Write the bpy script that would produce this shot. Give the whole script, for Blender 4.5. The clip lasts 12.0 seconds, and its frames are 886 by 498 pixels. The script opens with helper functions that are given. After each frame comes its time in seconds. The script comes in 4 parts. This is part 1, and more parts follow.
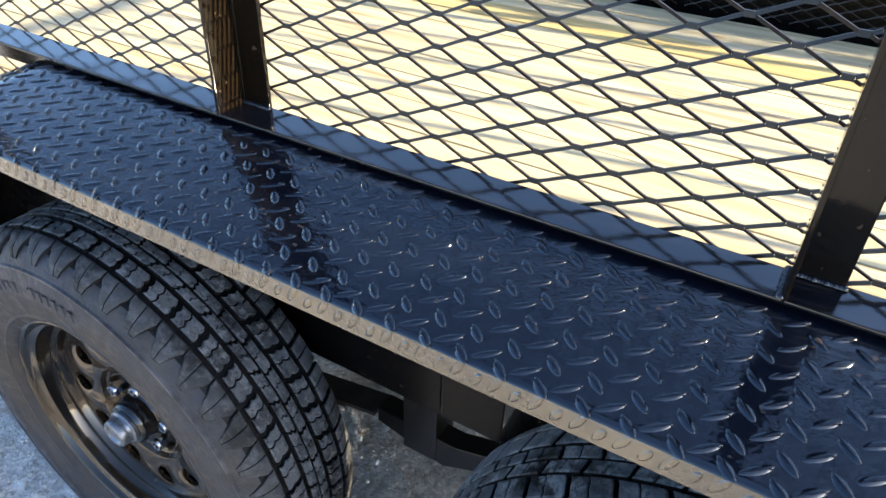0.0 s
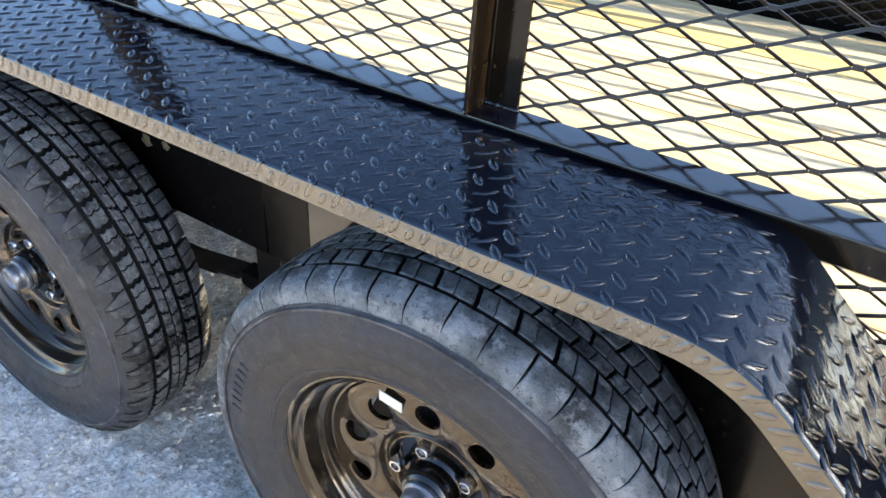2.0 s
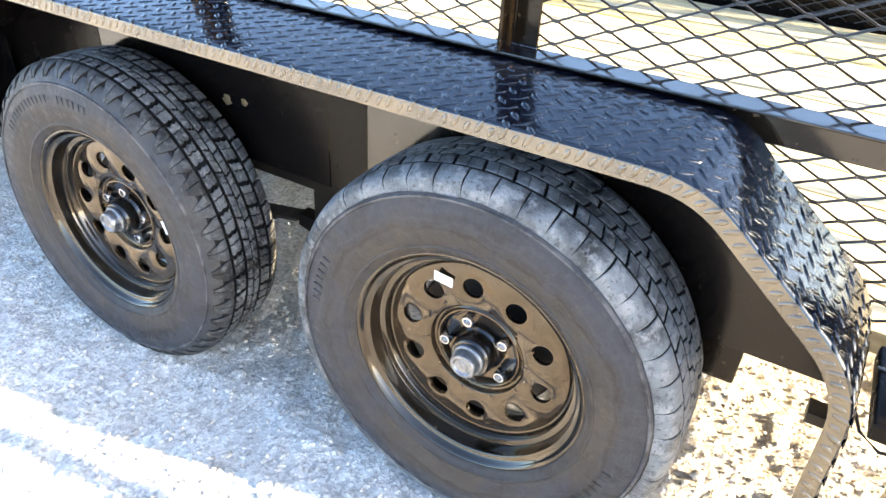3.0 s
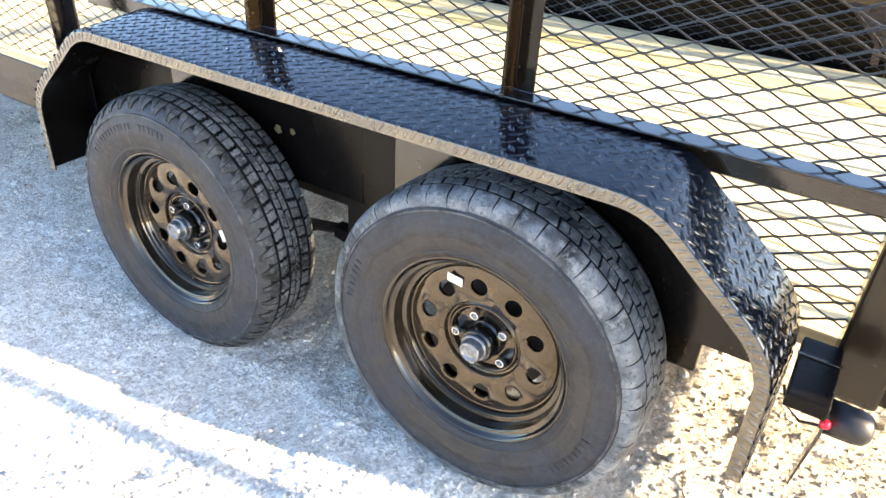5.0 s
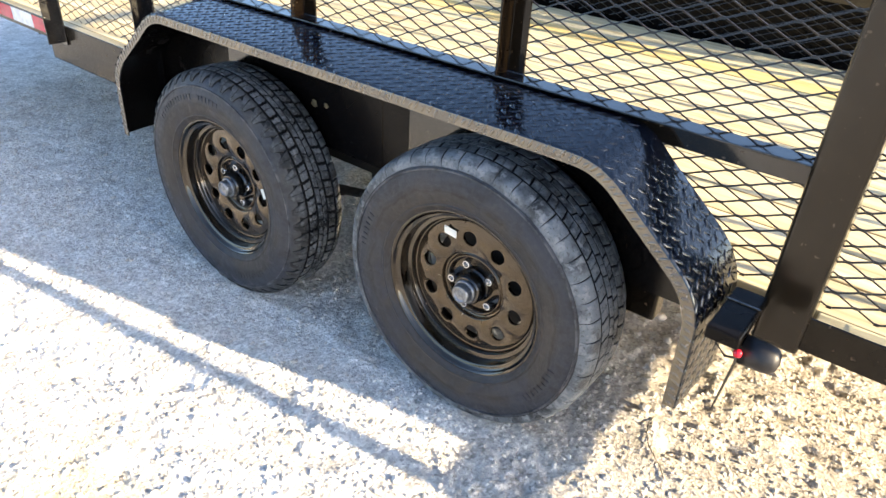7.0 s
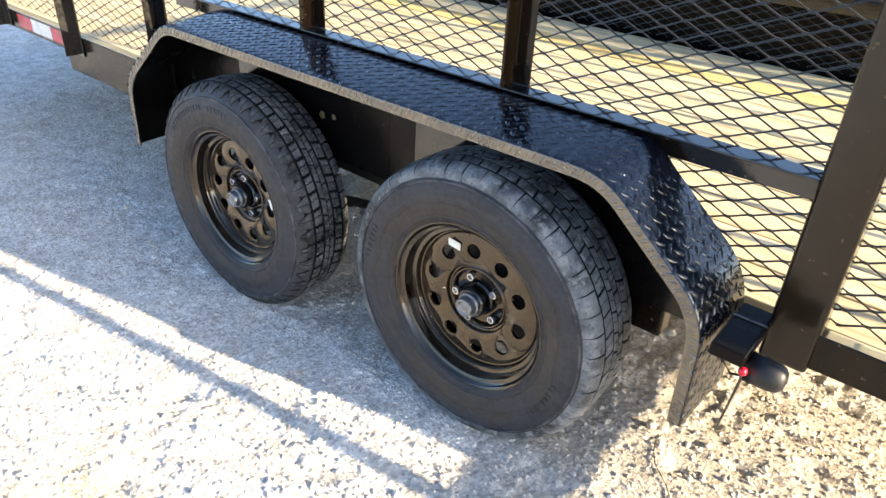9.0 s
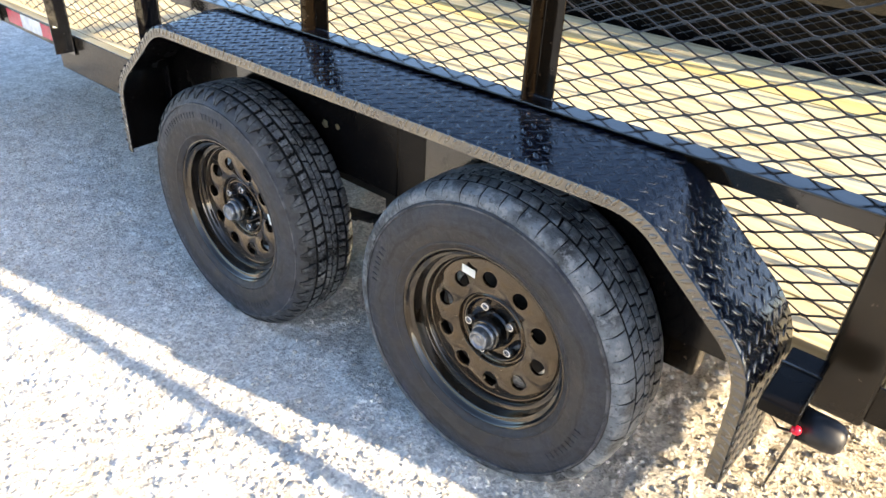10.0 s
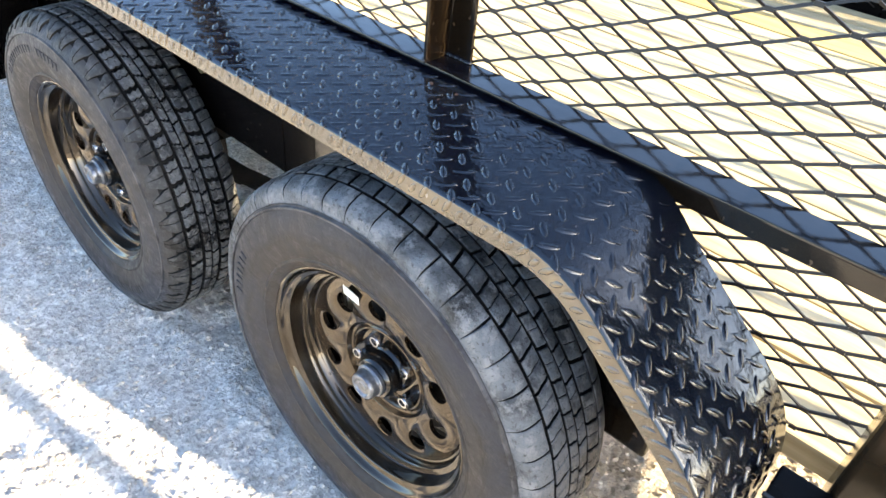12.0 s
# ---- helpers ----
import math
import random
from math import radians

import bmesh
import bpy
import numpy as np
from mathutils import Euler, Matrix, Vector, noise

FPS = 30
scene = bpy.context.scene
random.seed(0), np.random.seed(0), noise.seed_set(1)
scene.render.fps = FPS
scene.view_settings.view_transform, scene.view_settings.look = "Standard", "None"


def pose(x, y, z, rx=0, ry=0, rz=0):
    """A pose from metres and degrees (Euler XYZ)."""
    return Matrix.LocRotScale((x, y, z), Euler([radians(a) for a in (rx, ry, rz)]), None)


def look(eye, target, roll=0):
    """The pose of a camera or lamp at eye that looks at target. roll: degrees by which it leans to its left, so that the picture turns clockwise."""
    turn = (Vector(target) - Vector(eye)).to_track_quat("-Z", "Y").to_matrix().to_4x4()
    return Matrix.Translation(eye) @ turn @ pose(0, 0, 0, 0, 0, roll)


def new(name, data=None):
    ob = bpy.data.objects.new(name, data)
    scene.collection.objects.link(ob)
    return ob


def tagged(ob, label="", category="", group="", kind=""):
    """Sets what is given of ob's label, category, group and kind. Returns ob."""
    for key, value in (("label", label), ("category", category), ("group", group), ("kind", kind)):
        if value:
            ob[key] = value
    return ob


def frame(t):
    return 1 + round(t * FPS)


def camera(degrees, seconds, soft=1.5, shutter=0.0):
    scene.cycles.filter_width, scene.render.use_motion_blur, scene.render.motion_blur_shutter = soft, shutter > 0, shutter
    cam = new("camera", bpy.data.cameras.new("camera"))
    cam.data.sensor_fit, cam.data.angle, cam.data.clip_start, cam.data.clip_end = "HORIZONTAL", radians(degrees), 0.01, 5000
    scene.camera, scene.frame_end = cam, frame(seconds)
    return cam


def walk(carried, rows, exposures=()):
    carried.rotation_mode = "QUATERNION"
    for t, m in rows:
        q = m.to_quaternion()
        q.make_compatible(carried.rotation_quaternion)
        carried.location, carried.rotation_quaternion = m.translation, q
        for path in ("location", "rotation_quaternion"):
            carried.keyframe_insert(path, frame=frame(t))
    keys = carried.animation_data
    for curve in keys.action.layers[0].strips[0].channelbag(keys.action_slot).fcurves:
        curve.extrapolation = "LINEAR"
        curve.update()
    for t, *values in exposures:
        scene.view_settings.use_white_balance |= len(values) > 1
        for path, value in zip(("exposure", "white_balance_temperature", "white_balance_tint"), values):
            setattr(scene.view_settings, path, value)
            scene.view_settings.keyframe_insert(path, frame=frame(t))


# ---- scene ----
cam = camera(65.0, 12.0, soft=1.5)
PATH = [
    (0, (0.3159, -0.3510, 1.1488), (-0.0937, 0.3574, 0.5739), 2.02),
    (0.5, (0.2480, -0.2720, 1.1137), (-0.1860, 0.3965, 0.5097), 3.53),
    (1, (0.3609, -0.2588, 1.0958), (-0.0706, 0.4004, 0.4799), 4.73),
    (1.5, (0.5697, -0.2916, 1.0919), (0.1515, 0.3918, 0.4934), 6.58),
    (2, (0.6761, -0.4423, 1.1105), (0.2739, 0.2680, 0.5329), 4.67),
    (2.5, (0.7318, -0.5970, 1.0926), (0.3311, 0.1251, 0.5286), 3.61),
    (3, (0.7698, -0.7386, 1.1084), (0.3690, -0.0075, 0.5563), 3.62),
    (5, (0.8937, -0.9187, 1.2151), (0.4551, -0.1903, 0.6889), 3.43),
    (5.5, (0.9973, -0.9767, 1.2369), (0.5331, -0.2611, 0.7150), 3.99),
    (6, (1.1040, -1.0501, 1.2553), (0.6139, -0.3545, 0.7300), 4.05),
    (6.5, (1.1484, -1.0685, 1.2610), (0.6541, -0.3784, 0.7323), 3.76),
    (7, (1.1355, -1.0567, 1.2582), (0.6326, -0.3725, 0.7301), 3.53),
    (9, (1.1539, -1.0303, 1.2533), (0.6247, -0.3550, 0.7395), 3.17),
    (9.5, (1.1127, -1.0023, 1.2379), (0.5815, -0.3321, 0.7195), 3.18),
    (10, (1.0415, -0.9264, 1.2497), (0.5139, -0.2594, 0.7236), 3.43),
    (10.5, (0.9840, -0.8887, 1.2590), (0.4573, -0.2227, 0.7308), 3.51),
    (11, (0.9346, -0.8514, 1.2398), (0.4184, -0.1873, 0.6989), 4.17),
    (11.5, (0.9203, -0.7061, 1.2113), (0.4280, -0.0683, 0.6190), 4.22),
    (12, (0.9221, -0.4711, 1.1805), (0.4354, 0.1377, 0.5541), 5.75),
]
# the camera's own exposure drifts; stops, kelvin, tint
EXPOSURES = [(t, e, k, 9) for t, e, k in ((0.0, 2.23, 6600), (0.5, 2.13, 6600), (1.0, 2.13, 6600), (1.5, 2.23, 6600), (2.0, 2.5, 6900), (2.5, 2.93, 7250), (3.0, 3.25, 7350), (5.0, 2.98, 7350), (5.5, 2.88, 7300), (6.0, 2.62, 7250), (6.5, 2.42, 7200), (7.0, 2.22, 7050), (9.0, 2.12, 7000), (10.0, 2.23, 7100), (11.0, 2.46, 7300), (11.5, 2.60, 7400), (12.0, 2.77, 7450))]
walk(cam, [(t, look(e, g, r)) for t, e, g, r in PATH], exposures=EXPOSURES)

# ---- world and sun: a low sun behind the trailer's tail ----
SUN_EL, SUN_SLANT = 22.3, 0.175
AWAY = Vector((1, SUN_SLANT, math.hypot(1, SUN_SLANT) * math.tan(radians(SUN_EL))))
world = bpy.data.worlds.new("sky")
scene.world = world
world.use_nodes = True
sky = world.node_tree.nodes.new("ShaderNodeTexSky")
sky.sky_type, sky.sun_disc = "NISHITA", False
sky.sun_elevation, sky.sun_rotation = radians(SUN_EL), math.atan2(1, SUN_SLANT)
background = world.node_tree.nodes["Background"]
sky.ozone_density, sky.dust_density, sky.air_density = 3.2, 1.7, 0.80
background.inputs["Strength"].default_value = 0.132
world.node_tree.links.new(sky.outputs["Color"], background.inputs["Color"])
sun = new("sun", bpy.data.lights.new("sun", "SUN"))
sun.data.energy, sun.data.angle, sun.data.color = 4.5, radians(0.53), (1.0, 0.83, 0.595)
sun.matrix_world = look(AWAY * 10, (0, 0, 0))

# ---- ground level: it falls two degrees towards the trailer's nose ----
SLOPE = 0.038


def ground_z(x):
    return SLOPE * (x - 0.42) - 0.004


# ---- materials ----
def nodes_of(name):
    m = bpy.data.materials.new(name)
    m.use_nodes = True
    n, l = m.node_tree.nodes, m.node_tree.links
    return m, n, l, n["Principled BSDF"]


def noise_node(n, l, scale, detail=4.0, rough=0.55, coord=None, stretch=None):
    t = n.new("ShaderNodeTexNoise")
    t.inputs["Scale"].default_value, t.inputs["Detail"].default_value, t.inputs["Roughness"].default_value = scale, detail, rough
    if coord is None:
        coord = n.new("ShaderNodeTexCoord").outputs["Object"]
    if stretch:
        mp = n.new("ShaderNodeMapping")
        mp.inputs["Scale"].default_value = stretch
        l.new(coord, mp.inputs["Vector"])
        coord = mp.outputs["Vector"]
    l.new(coord, t.inputs["Vector"])
    return t


def ramp(n, l, source, stops):
    r = n.new("ShaderNodeValToRGB")
    e = r.color_ramp.elements
    while len(e) < len(stops):
        e.new(0.5)
    for k, (p, c) in zip(e, stops):
        k.position, k.color = p, (*c, 1) if len(c) == 3 else c
    l.new(source, r.inputs["Fac"])
    return r


def grey(v):
    return (v, v, v)


def mix(n, l, fac, a, b, kind="MIX"):
    m = n.new("ShaderNodeMix")
    m.data_type, m.blend_type = "RGBA", kind
    for sock, v in ((m.inputs[0], fac), (m.inputs[6], a), (m.inputs[7], b)):
        if isinstance(v, (int, float)):
            sock.default_value = v
        elif isinstance(v, tuple):
            sock.default_value = (*v, 1)
        else:
            l.new(v, sock)
    return m.outputs[2]


def bump(n, l, height, strength, distance, bsdf, below=None):
    b = n.new("ShaderNodeBump")
    b.inputs["Strength"].default_value, b.inputs["Distance"].default_value = strength, distance
    l.new(height, b.inputs["Height"])
    if below is not None:
        l.new(below.outputs["Normal"], b.inputs["Normal"])
    l.new(b.outputs["Normal"], bsdf.inputs["Normal"])
    return b


def gloss_paint(name, base=(0.004, 0.004, 0.005), rough=0.05, dust=0.10, peel=0.02, specks=0.35, shine=1.0, wave=0.06, streak=None, ripple=16.0, ior=1.5, dirt=(0.10, 0.085, 0.065), floor=0.0, tint=(1.0, 1.0, 1.0)):
    """Black enamel sprayed on steel: glossy, with an uneven skin, thin dust and a few specks."""
    m, n, l, b = nodes_of(name)
    big = noise_node(n, l, 5.0, 5.0)
    fine = noise_node(n, l, 160.0, 3.0)
    dots = noise_node(n, l, 75.0, 2.0)
    film = ramp(n, l, big.outputs["Fac"], [(0.45, grey(floor)), (0.78, grey(floor + dust))])
    spot = ramp(n, l, dots.outputs["Fac"], [(0.69, grey(0)), (0.73, grey(specks))])
    c = mix(n, l, film.outputs["Color"], base, dirt)
    c = mix(n, l, spot.outputs["Color"], c, (0.10, 0.065, 0.04))
    l.new(c, b.inputs["Base Color"])
    r = ramp(n, l, big.outputs["Fac"], [(0.35, grey(rough)), (0.8, grey(rough + 0.10))])
    wet = mix(n, l, spot.outputs["Color"], r.outputs["Color"], grey(0.6))
    l.new(wet, b.inputs["Roughness"])
    b.inputs["Specular IOR Level"].default_value, b.inputs["IOR"].default_value = shine, ior
    b.inputs["Specular Tint"].default_value = (*tint, 1.0)
    first = bump(n, l, fine.outputs["Fac"], peel, 0.001, b)
    wide = noise_node(n, l, ripple, 3.0, 0.55, None, streak)
    bump(n, l, wide.outputs["Fac"], wave, 0.004, b, first)
    return m


def rubber(name, base=0.020, dust=0.13, rough=0.5, cover=0.6, brown=1.0, grain=45.0, edge=0.10, radial=False, worn=0.0):
    """Tyre rubber with a film of road dust and grey grit; on a sidewall the dust is brown by the rim and grey outside."""
    m, n, l, b = nodes_of(name)
    co = n.new("ShaderNodeTexCoord").outputs["Object"]
    big = noise_node(n, l, 11.0, 6.0, 0.62, co)
    mid = noise_node(n, l, grain, 5.0, 0.7, co)
    fine = noise_node(n, l, 170.0, 4.0, 0.7, co)
    film = ramp(n, l, big.outputs["Fac"], [(0.40 - worn, grey(0.0)), (0.62 - worn, grey(cover))])
    grit = ramp(n, l, mid.outputs["Fac"], [(0.56 - edge, grey(0)), (0.56 + edge, grey(cover))])
    c = mix(n, l, film.outputs["Color"], grey(base), (dust * 0.60, dust * (0.58 - 0.09 * brown), dust * (0.56 - 0.17 * brown)))
    if radial:
        flat = n.new("ShaderNodeVectorMath")
        flat.operation = "MULTIPLY"
        flat.inputs[1].default_value = (1, 0, 1)
        l.new(co, flat.inputs[0])
        size = n.new("ShaderNodeVectorMath")
        size.operation = "LENGTH"
        l.new(flat.outputs["Vector"], size.inputs[0])
        wob = n.new("ShaderNodeMath")
        wob.operation = "MULTIPLY_ADD"
        l.new(big.outputs["Fac"], wob.inputs[0])
        wob.inputs[1].default_value = 0.06
        l.new(size.outputs["Value"], wob.inputs[2])
        zone = ramp(n, l, wob.outputs[0], [(0.236, (0.037, 0.031, 0.028)), (0.280, (0.033, 0.030, 0.029)), (0.289, (0.015, 0.0135, 0.0135)), (0.298, (0.028, 0.031, 0.039)), (0.330, (0.026, 0.0320, 0.045)), (0.350, (0.044, 0.045, 0.047)), (0.375, (0.046, 0.046, 0.046))])
        c = mix(n, l, 0.8, c, zone.outputs["Color"])
        drift = noise_node(n, l, 7.0, 4.0, 0.6, co)
        brown_drift = ramp(n, l, drift.outputs["Fac"], [(0.53, grey(0.0)), (0.64, grey(0.30))])
        c = mix(n, l, brown_drift.outputs["Color"], c, (0.066, 0.050, 0.039))
        blue_drift = ramp(n, l, drift.outputs["Fac"], [(0.36, grey(0.75)), (0.48, grey(0.0))])
        c = mix(n, l, blue_drift.outputs["Color"], c, (0.021, 0.026, 0.040))
        smudge = noise_node(n, l, 26.0, 5.0, 0.65, co)
        dull = ramp(n, l, smudge.outputs["Fac"], [(0.36, grey(0.55)), (0.52, grey(0.0))])
        c = mix(n, l, dull.outputs["Color"], c, (0.010, 0.0095, 0.010))
        # scuffs that run round the sidewall, and a patchy pale sheen painted on its raised rib
        ring = n.new("ShaderNodeCombineXYZ")
        l.new(wob.outputs[0], ring.inputs[0])
        bands = noise_node(n, l, 95.0, 3.0, 0.6, ring.outputs[0])
        scuff = ramp(n, l, bands.outputs["Fac"], [(0.50, grey(0.0)), (0.70, grey(0.45))])
        c = mix(n, l, scuff.outputs["Color"], c, (0.052, 0.053, 0.058))
        rib = ramp(n, l, size.outputs["Value"], [(0.3014, grey(0.0)), (0.3030, grey(1.0)), (0.3058, grey(1.0)), (0.3074, grey(0.0))])
        mottle = ramp(n, l, smudge.outputs["Fac"], [(0.42, grey(0.0)), (0.60, grey(0.7))])
        c = mix(n, l, mix(n, l, 1.0, rib.outputs["Color"], mottle.outputs["Color"], "MULTIPLY"), c, (0.15, 0.15, 0.155))
    c = mix(n, l, grit.outputs["Color"], c, (dust * 0.85, dust * (0.85 - 0.03 * brown), dust * (0.84 - 0.06 * brown)))
    if worn:
        crust = noise_node(n, l, 130.0, 6.0, 0.78, co)
        bare = ramp(n, l, crust.outputs["Fac"], [(0.38, grey(0.7)), (0.46, grey(0.0))])
        c = mix(n, l, bare.outputs["Color"], c, grey(base * 2.5))
    l.new(c, b.inputs["Base Color"])
    r = ramp(n, l, mid.outputs["Fac"], [(0.35, grey(rough - 0.15)), (0.65, grey(rough + 0.2))])
    l.new(r.outputs["Color"], b.inputs["Roughness"])
    one = bump(n, l, fine.outputs["Fac"], 0.9 if worn else 0.45, 0.002, b)
    two = bump(n, l, mid.outputs["Fac"], 0.9 if worn else 0.5, 0.004, b, one)
    bump(n, l, big.outputs["Fac"], 0.25, 0.012, b, two)
    b.inputs["Specular IOR Level"].default_value = 0.32 if radial else 0.22
    return m


def wood(name, hue=(1.0, 1.0, 1.0)):
    m, n, l, b = nodes_of(name)
    co = n.new("ShaderNodeTexCoord").outputs["Object"]
    rnd = n.new("ShaderNodeObjectInfo").outputs["Random"]
    shift = n.new("ShaderNodeVectorMath")
    shift.operation = "MULTIPLY_ADD"
    cx = n.new("ShaderNodeCombineXYZ")
    for k in range(3):
        l.new(rnd, cx.inputs[k])
    l.new(cx.outputs[0], shift.inputs[0])
    shift.inputs[1].default_value = (17.0, 5.0, 3.0)
    l.new(co, shift.inputs[2])
    at = shift.outputs["Vector"]
    grain = noise_node(n, l, 30.0, 6.0, 0.6, at, (0.045, 1.0, 1.0))
    wide = noise_node(n, l, 5.0, 3.0, 0.5, at, (0.25, 1.0, 1.0))
    fine = noise_node(n, l, 160.0, 3.0, 0.6, at, (0.03, 1.0, 1.0))
    base = ramp(n, l, grain.outputs["Fac"], [(0.32, (0.28, 0.21, 0.11)), (0.42, (0.43, 0.36, 0.22)), (0.54, (0.52, 0.455, 0.305)), (0.72, (0.58, 0.515, 0.365))])
    stain = ramp(n, l, wide.outputs["Fac"], [(0.45, grey(0)), (0.75, grey(0.55))])
    c = mix(n, l, stain.outputs["Color"], base.outputs["Color"], (0.46, 0.42, 0.28))
    grime = noise_node(n, l, 22.0, 5.0, 0.65, at, (0.10, 1.0, 1.0))
    dull = ramp(n, l, grime.outputs["Fac"], [(0.50, grey(0.0)), (0.66, grey(0.6))])
    c = mix(n, l, dull.outputs["Color"], c, (0.29, 0.26, 0.18))
    rust = noise_node(n, l, 9.0, 4.0, 0.7, at, (0.5, 1.2, 1.0))
    red = ramp(n, l, rust.outputs["Fac"], [(0.64, grey(0.0)), (0.74, grey(0.45))])
    c = mix(n, l, red.outputs["Color"], c, (0.50, 0.28, 0.15))
    knots = n.new("ShaderNodeTexVoronoi")
    mp = n.new("ShaderNodeMapping")
    mp.inputs["Scale"].default_value = (2.2, 6.0, 1.0)
    l.new(at, mp.inputs["Vector"])
    l.new(mp.outputs["Vector"], knots.inputs["Vector"])
    knots.inputs["Scale"].default_value = 1.0
    spot = ramp(n, l, knots.outputs["Distance"], [(0.03, grey(0.8)), (0.10, grey(0.0))])
    c = mix(n, l, spot.outputs["Color"], c, (0.28, 0.12, 0.04))
    tint = ramp(n, l, rnd, [(0.0, (0.93, 0.95, 0.90)), (0.5, (1.0, 1.0, 1.0)), (1.0, (1.0, 0.94, 0.82))])
    c = mix(n, l, 1.0, c, tint.outputs["Color"], "MULTIPLY")
    c = mix(n, l, 1.0, c, hue, "MULTIPLY")
    l.new(c, b.inputs["Base Color"])
    b.inputs["Roughness"].default_value = 0.7
    bump(n, l, fine.outputs["Fac"], 0.25, 0.002, b)
    return m


def gravel(name, stones=False):
    m, n, l, b = nodes_of(name)
    co = n.new("ShaderNodeTexCoord").outputs["Object"]
    wide = noise_node(n, l, 1.3, 5.0, 0.6, co)
    mid = noise_node(n, l, 14.0, 5.0, 0.62, co)
    fine = noise_node(n, l, 130.0, 5.0, 0.7, co)
    cell = n.new("ShaderNodeTexVoronoi")
    cell.inputs["Scale"].default_value = 120.0
    l.new(co, cell.inputs["Vector"])
    base = ramp(n, l, mid.outputs["Fac"], [(0.30, (0.43, 0.42, 0.39)), (0.50, (0.64, 0.635, 0.61)), (0.70, (0.78, 0.78, 0.755))])
    patch = noise_node(n, l, 4.5, 6.0, 0.68, co)
    # brown soil shows towards the tail, grey limestone chips elsewhere
    sep = n.new("ShaderNodeSeparateXYZ")
    l.new(co, sep.inputs[0])
    edge = n.new("ShaderNodeMath")
    edge.operation = "MULTIPLY_ADD"
    l.new(wide.outputs["Fac"], edge.inputs[0])
    edge.inputs[1].default_value = 0.6
    half = n.new("ShaderNodeMath")
    half.operation = "MULTIPLY"
    half.inputs[1].default_value = 0.5
    l.new(sep.outputs["X"], half.inputs[0])
    l.new(half.outputs[0], edge.inputs[2])
    dirt = ramp(n, l, edge.outputs[0], [(0.0, grey(0.08)), (1.0, grey(0.8))])
    dirt.color_ramp.elements[0].position, dirt.color_ramp.elements[1].position = 0.48, 0.78
    c = mix(n, l, dirt.outputs["Color"], base.outputs["Color"], (0.43, 0.37, 0.295))
    # trodden, duller patches
    trod = ramp(n, l, patch.outputs["Fac"], [(0.36, grey(0.42)), (0.50, grey(0.0))])
    c = mix(n, l, trod.outputs["Color"], c, (0.42, 0.40, 0.355))
    # a patch of yellow sand
    away = n.new("ShaderNodeVectorMath")
    away.operation = "DISTANCE"
    away.inputs[1].default_value = (-0.07, -0.74, -0.02)
    l.new(co, away.inputs[0])
    rag = n.new("ShaderNodeMath")
    rag.operation = "MULTIPLY_ADD"
    l.new(mid.outputs["Fac"], rag.inputs[0])
    rag.inputs[1].default_value = 0.28
    l.new(away.outputs["Value"], rag.inputs[2])
    sand = ramp(n, l, rag.outputs[0], [(0.20, grey(0.75)), (0.36, grey(0.0))])
    c = mix(n, l, sand.outputs["Color"], c, (0.56, 0.49, 0.33))
    chips = ramp(n, l, cell.outputs["Color"], [(0.0, grey(0.46)), (0.45, grey(1.0)), (1.0, grey(1.55))])
    c = mix(n, l, 0.8, c, chips.outputs["Color"], "MULTIPLY")
    if stones:
        rnd = n.new("ShaderNodeNewGeometry").outputs["Random Per Island"]
        tone = ramp(n, l, rnd, [(0.0, (0.38, 0.345, 0.30)), (0.35, (0.54, 0.51, 0.47)), (0.7, (0.72, 0.695, 0.66)), (1.0, (0.50, 0.42, 0.32))])
        c = mix(n, l, 0.65, c, tone.outputs["Color"])
    l.new(c, b.inputs["Base Color"])
    b.inputs["Roughness"].default_value = 0.9
    one = bump(n, l, fine.outputs["Fac"], 0.9, 0.008, b)
    if not stones:
        two = bump(n, l, cell.outputs["Distance"], 0.22, 0.010, b, one)
        bump(n, l, mid.outputs["Fac"], 0.6, 0.025, b, two)
    return m


def plain(name, colour, rough=0.5, metal=0.0, mottle=0.3, scale=40.0):
    m, n, l, b = nodes_of(name)
    t = noise_node(n, l, scale, 4.0, 0.6)
    lo = tuple(v * (1 - mottle) for v in colour)
    r = ramp(n, l, t.outputs["Fac"], [(0.35, lo), (0.6, colour)])
    l.new(r.outputs["Color"], b.inputs["Base Color"])
    b.inputs["Roughness"].default_value, b.inputs["Metallic"].default_value = rough, metal
    bump(n, l, t.outputs["Fac"], 0.15, 0.001, b)
    return m


PAINT = gloss_paint("black_enamel", rough=0.07)
PLATE = gloss_paint("black_enamel_on_tread_plate", base=(0.003, 0.0045, 0.009), rough=0.07, dust=0.06, wave=0.30, ripple=34.0, streak=(0.8, 1.3, 1.0), ior=1.58, dirt=(0.09, 0.105, 0.115), floor=0.004, shine=0.68, tint=(0.90, 0.96, 1.0))
# the lip's tan is dirt plus a painted reflection of the sunlit ground
LIP_PAINT = gloss_paint("scuffed_enamel_on_lip", base=(0.006, 0.006, 0.007), rough=0.16, dust=0.6, floor=0.22, wave=0.45, ripple=85.0, specks=0.85, ior=1.6, dirt=(0.215, 0.150, 0.072))
# brown here is dust, and mirrored sunlit ground painted into base and dirt
TAIL_POST = gloss_paint("dusty_enamel_on_tail_post", base=(0.015, 0.010, 0.0055), rough=0.16, dust=0.14, floor=0.02, specks=0.5, shine=0.38, wave=0.12, streak=(3.0, 3.0, 0.6), dirt=(0.12, 0.084, 0.045))
POST_PAINT = gloss_paint("black_enamel_on_post", base=(0.009, 0.006, 0.0035), rough=0.10, dust=0.06, specks=0.7, shine=0.25, wave=0.12, streak=(3.0, 3.0, 0.6))
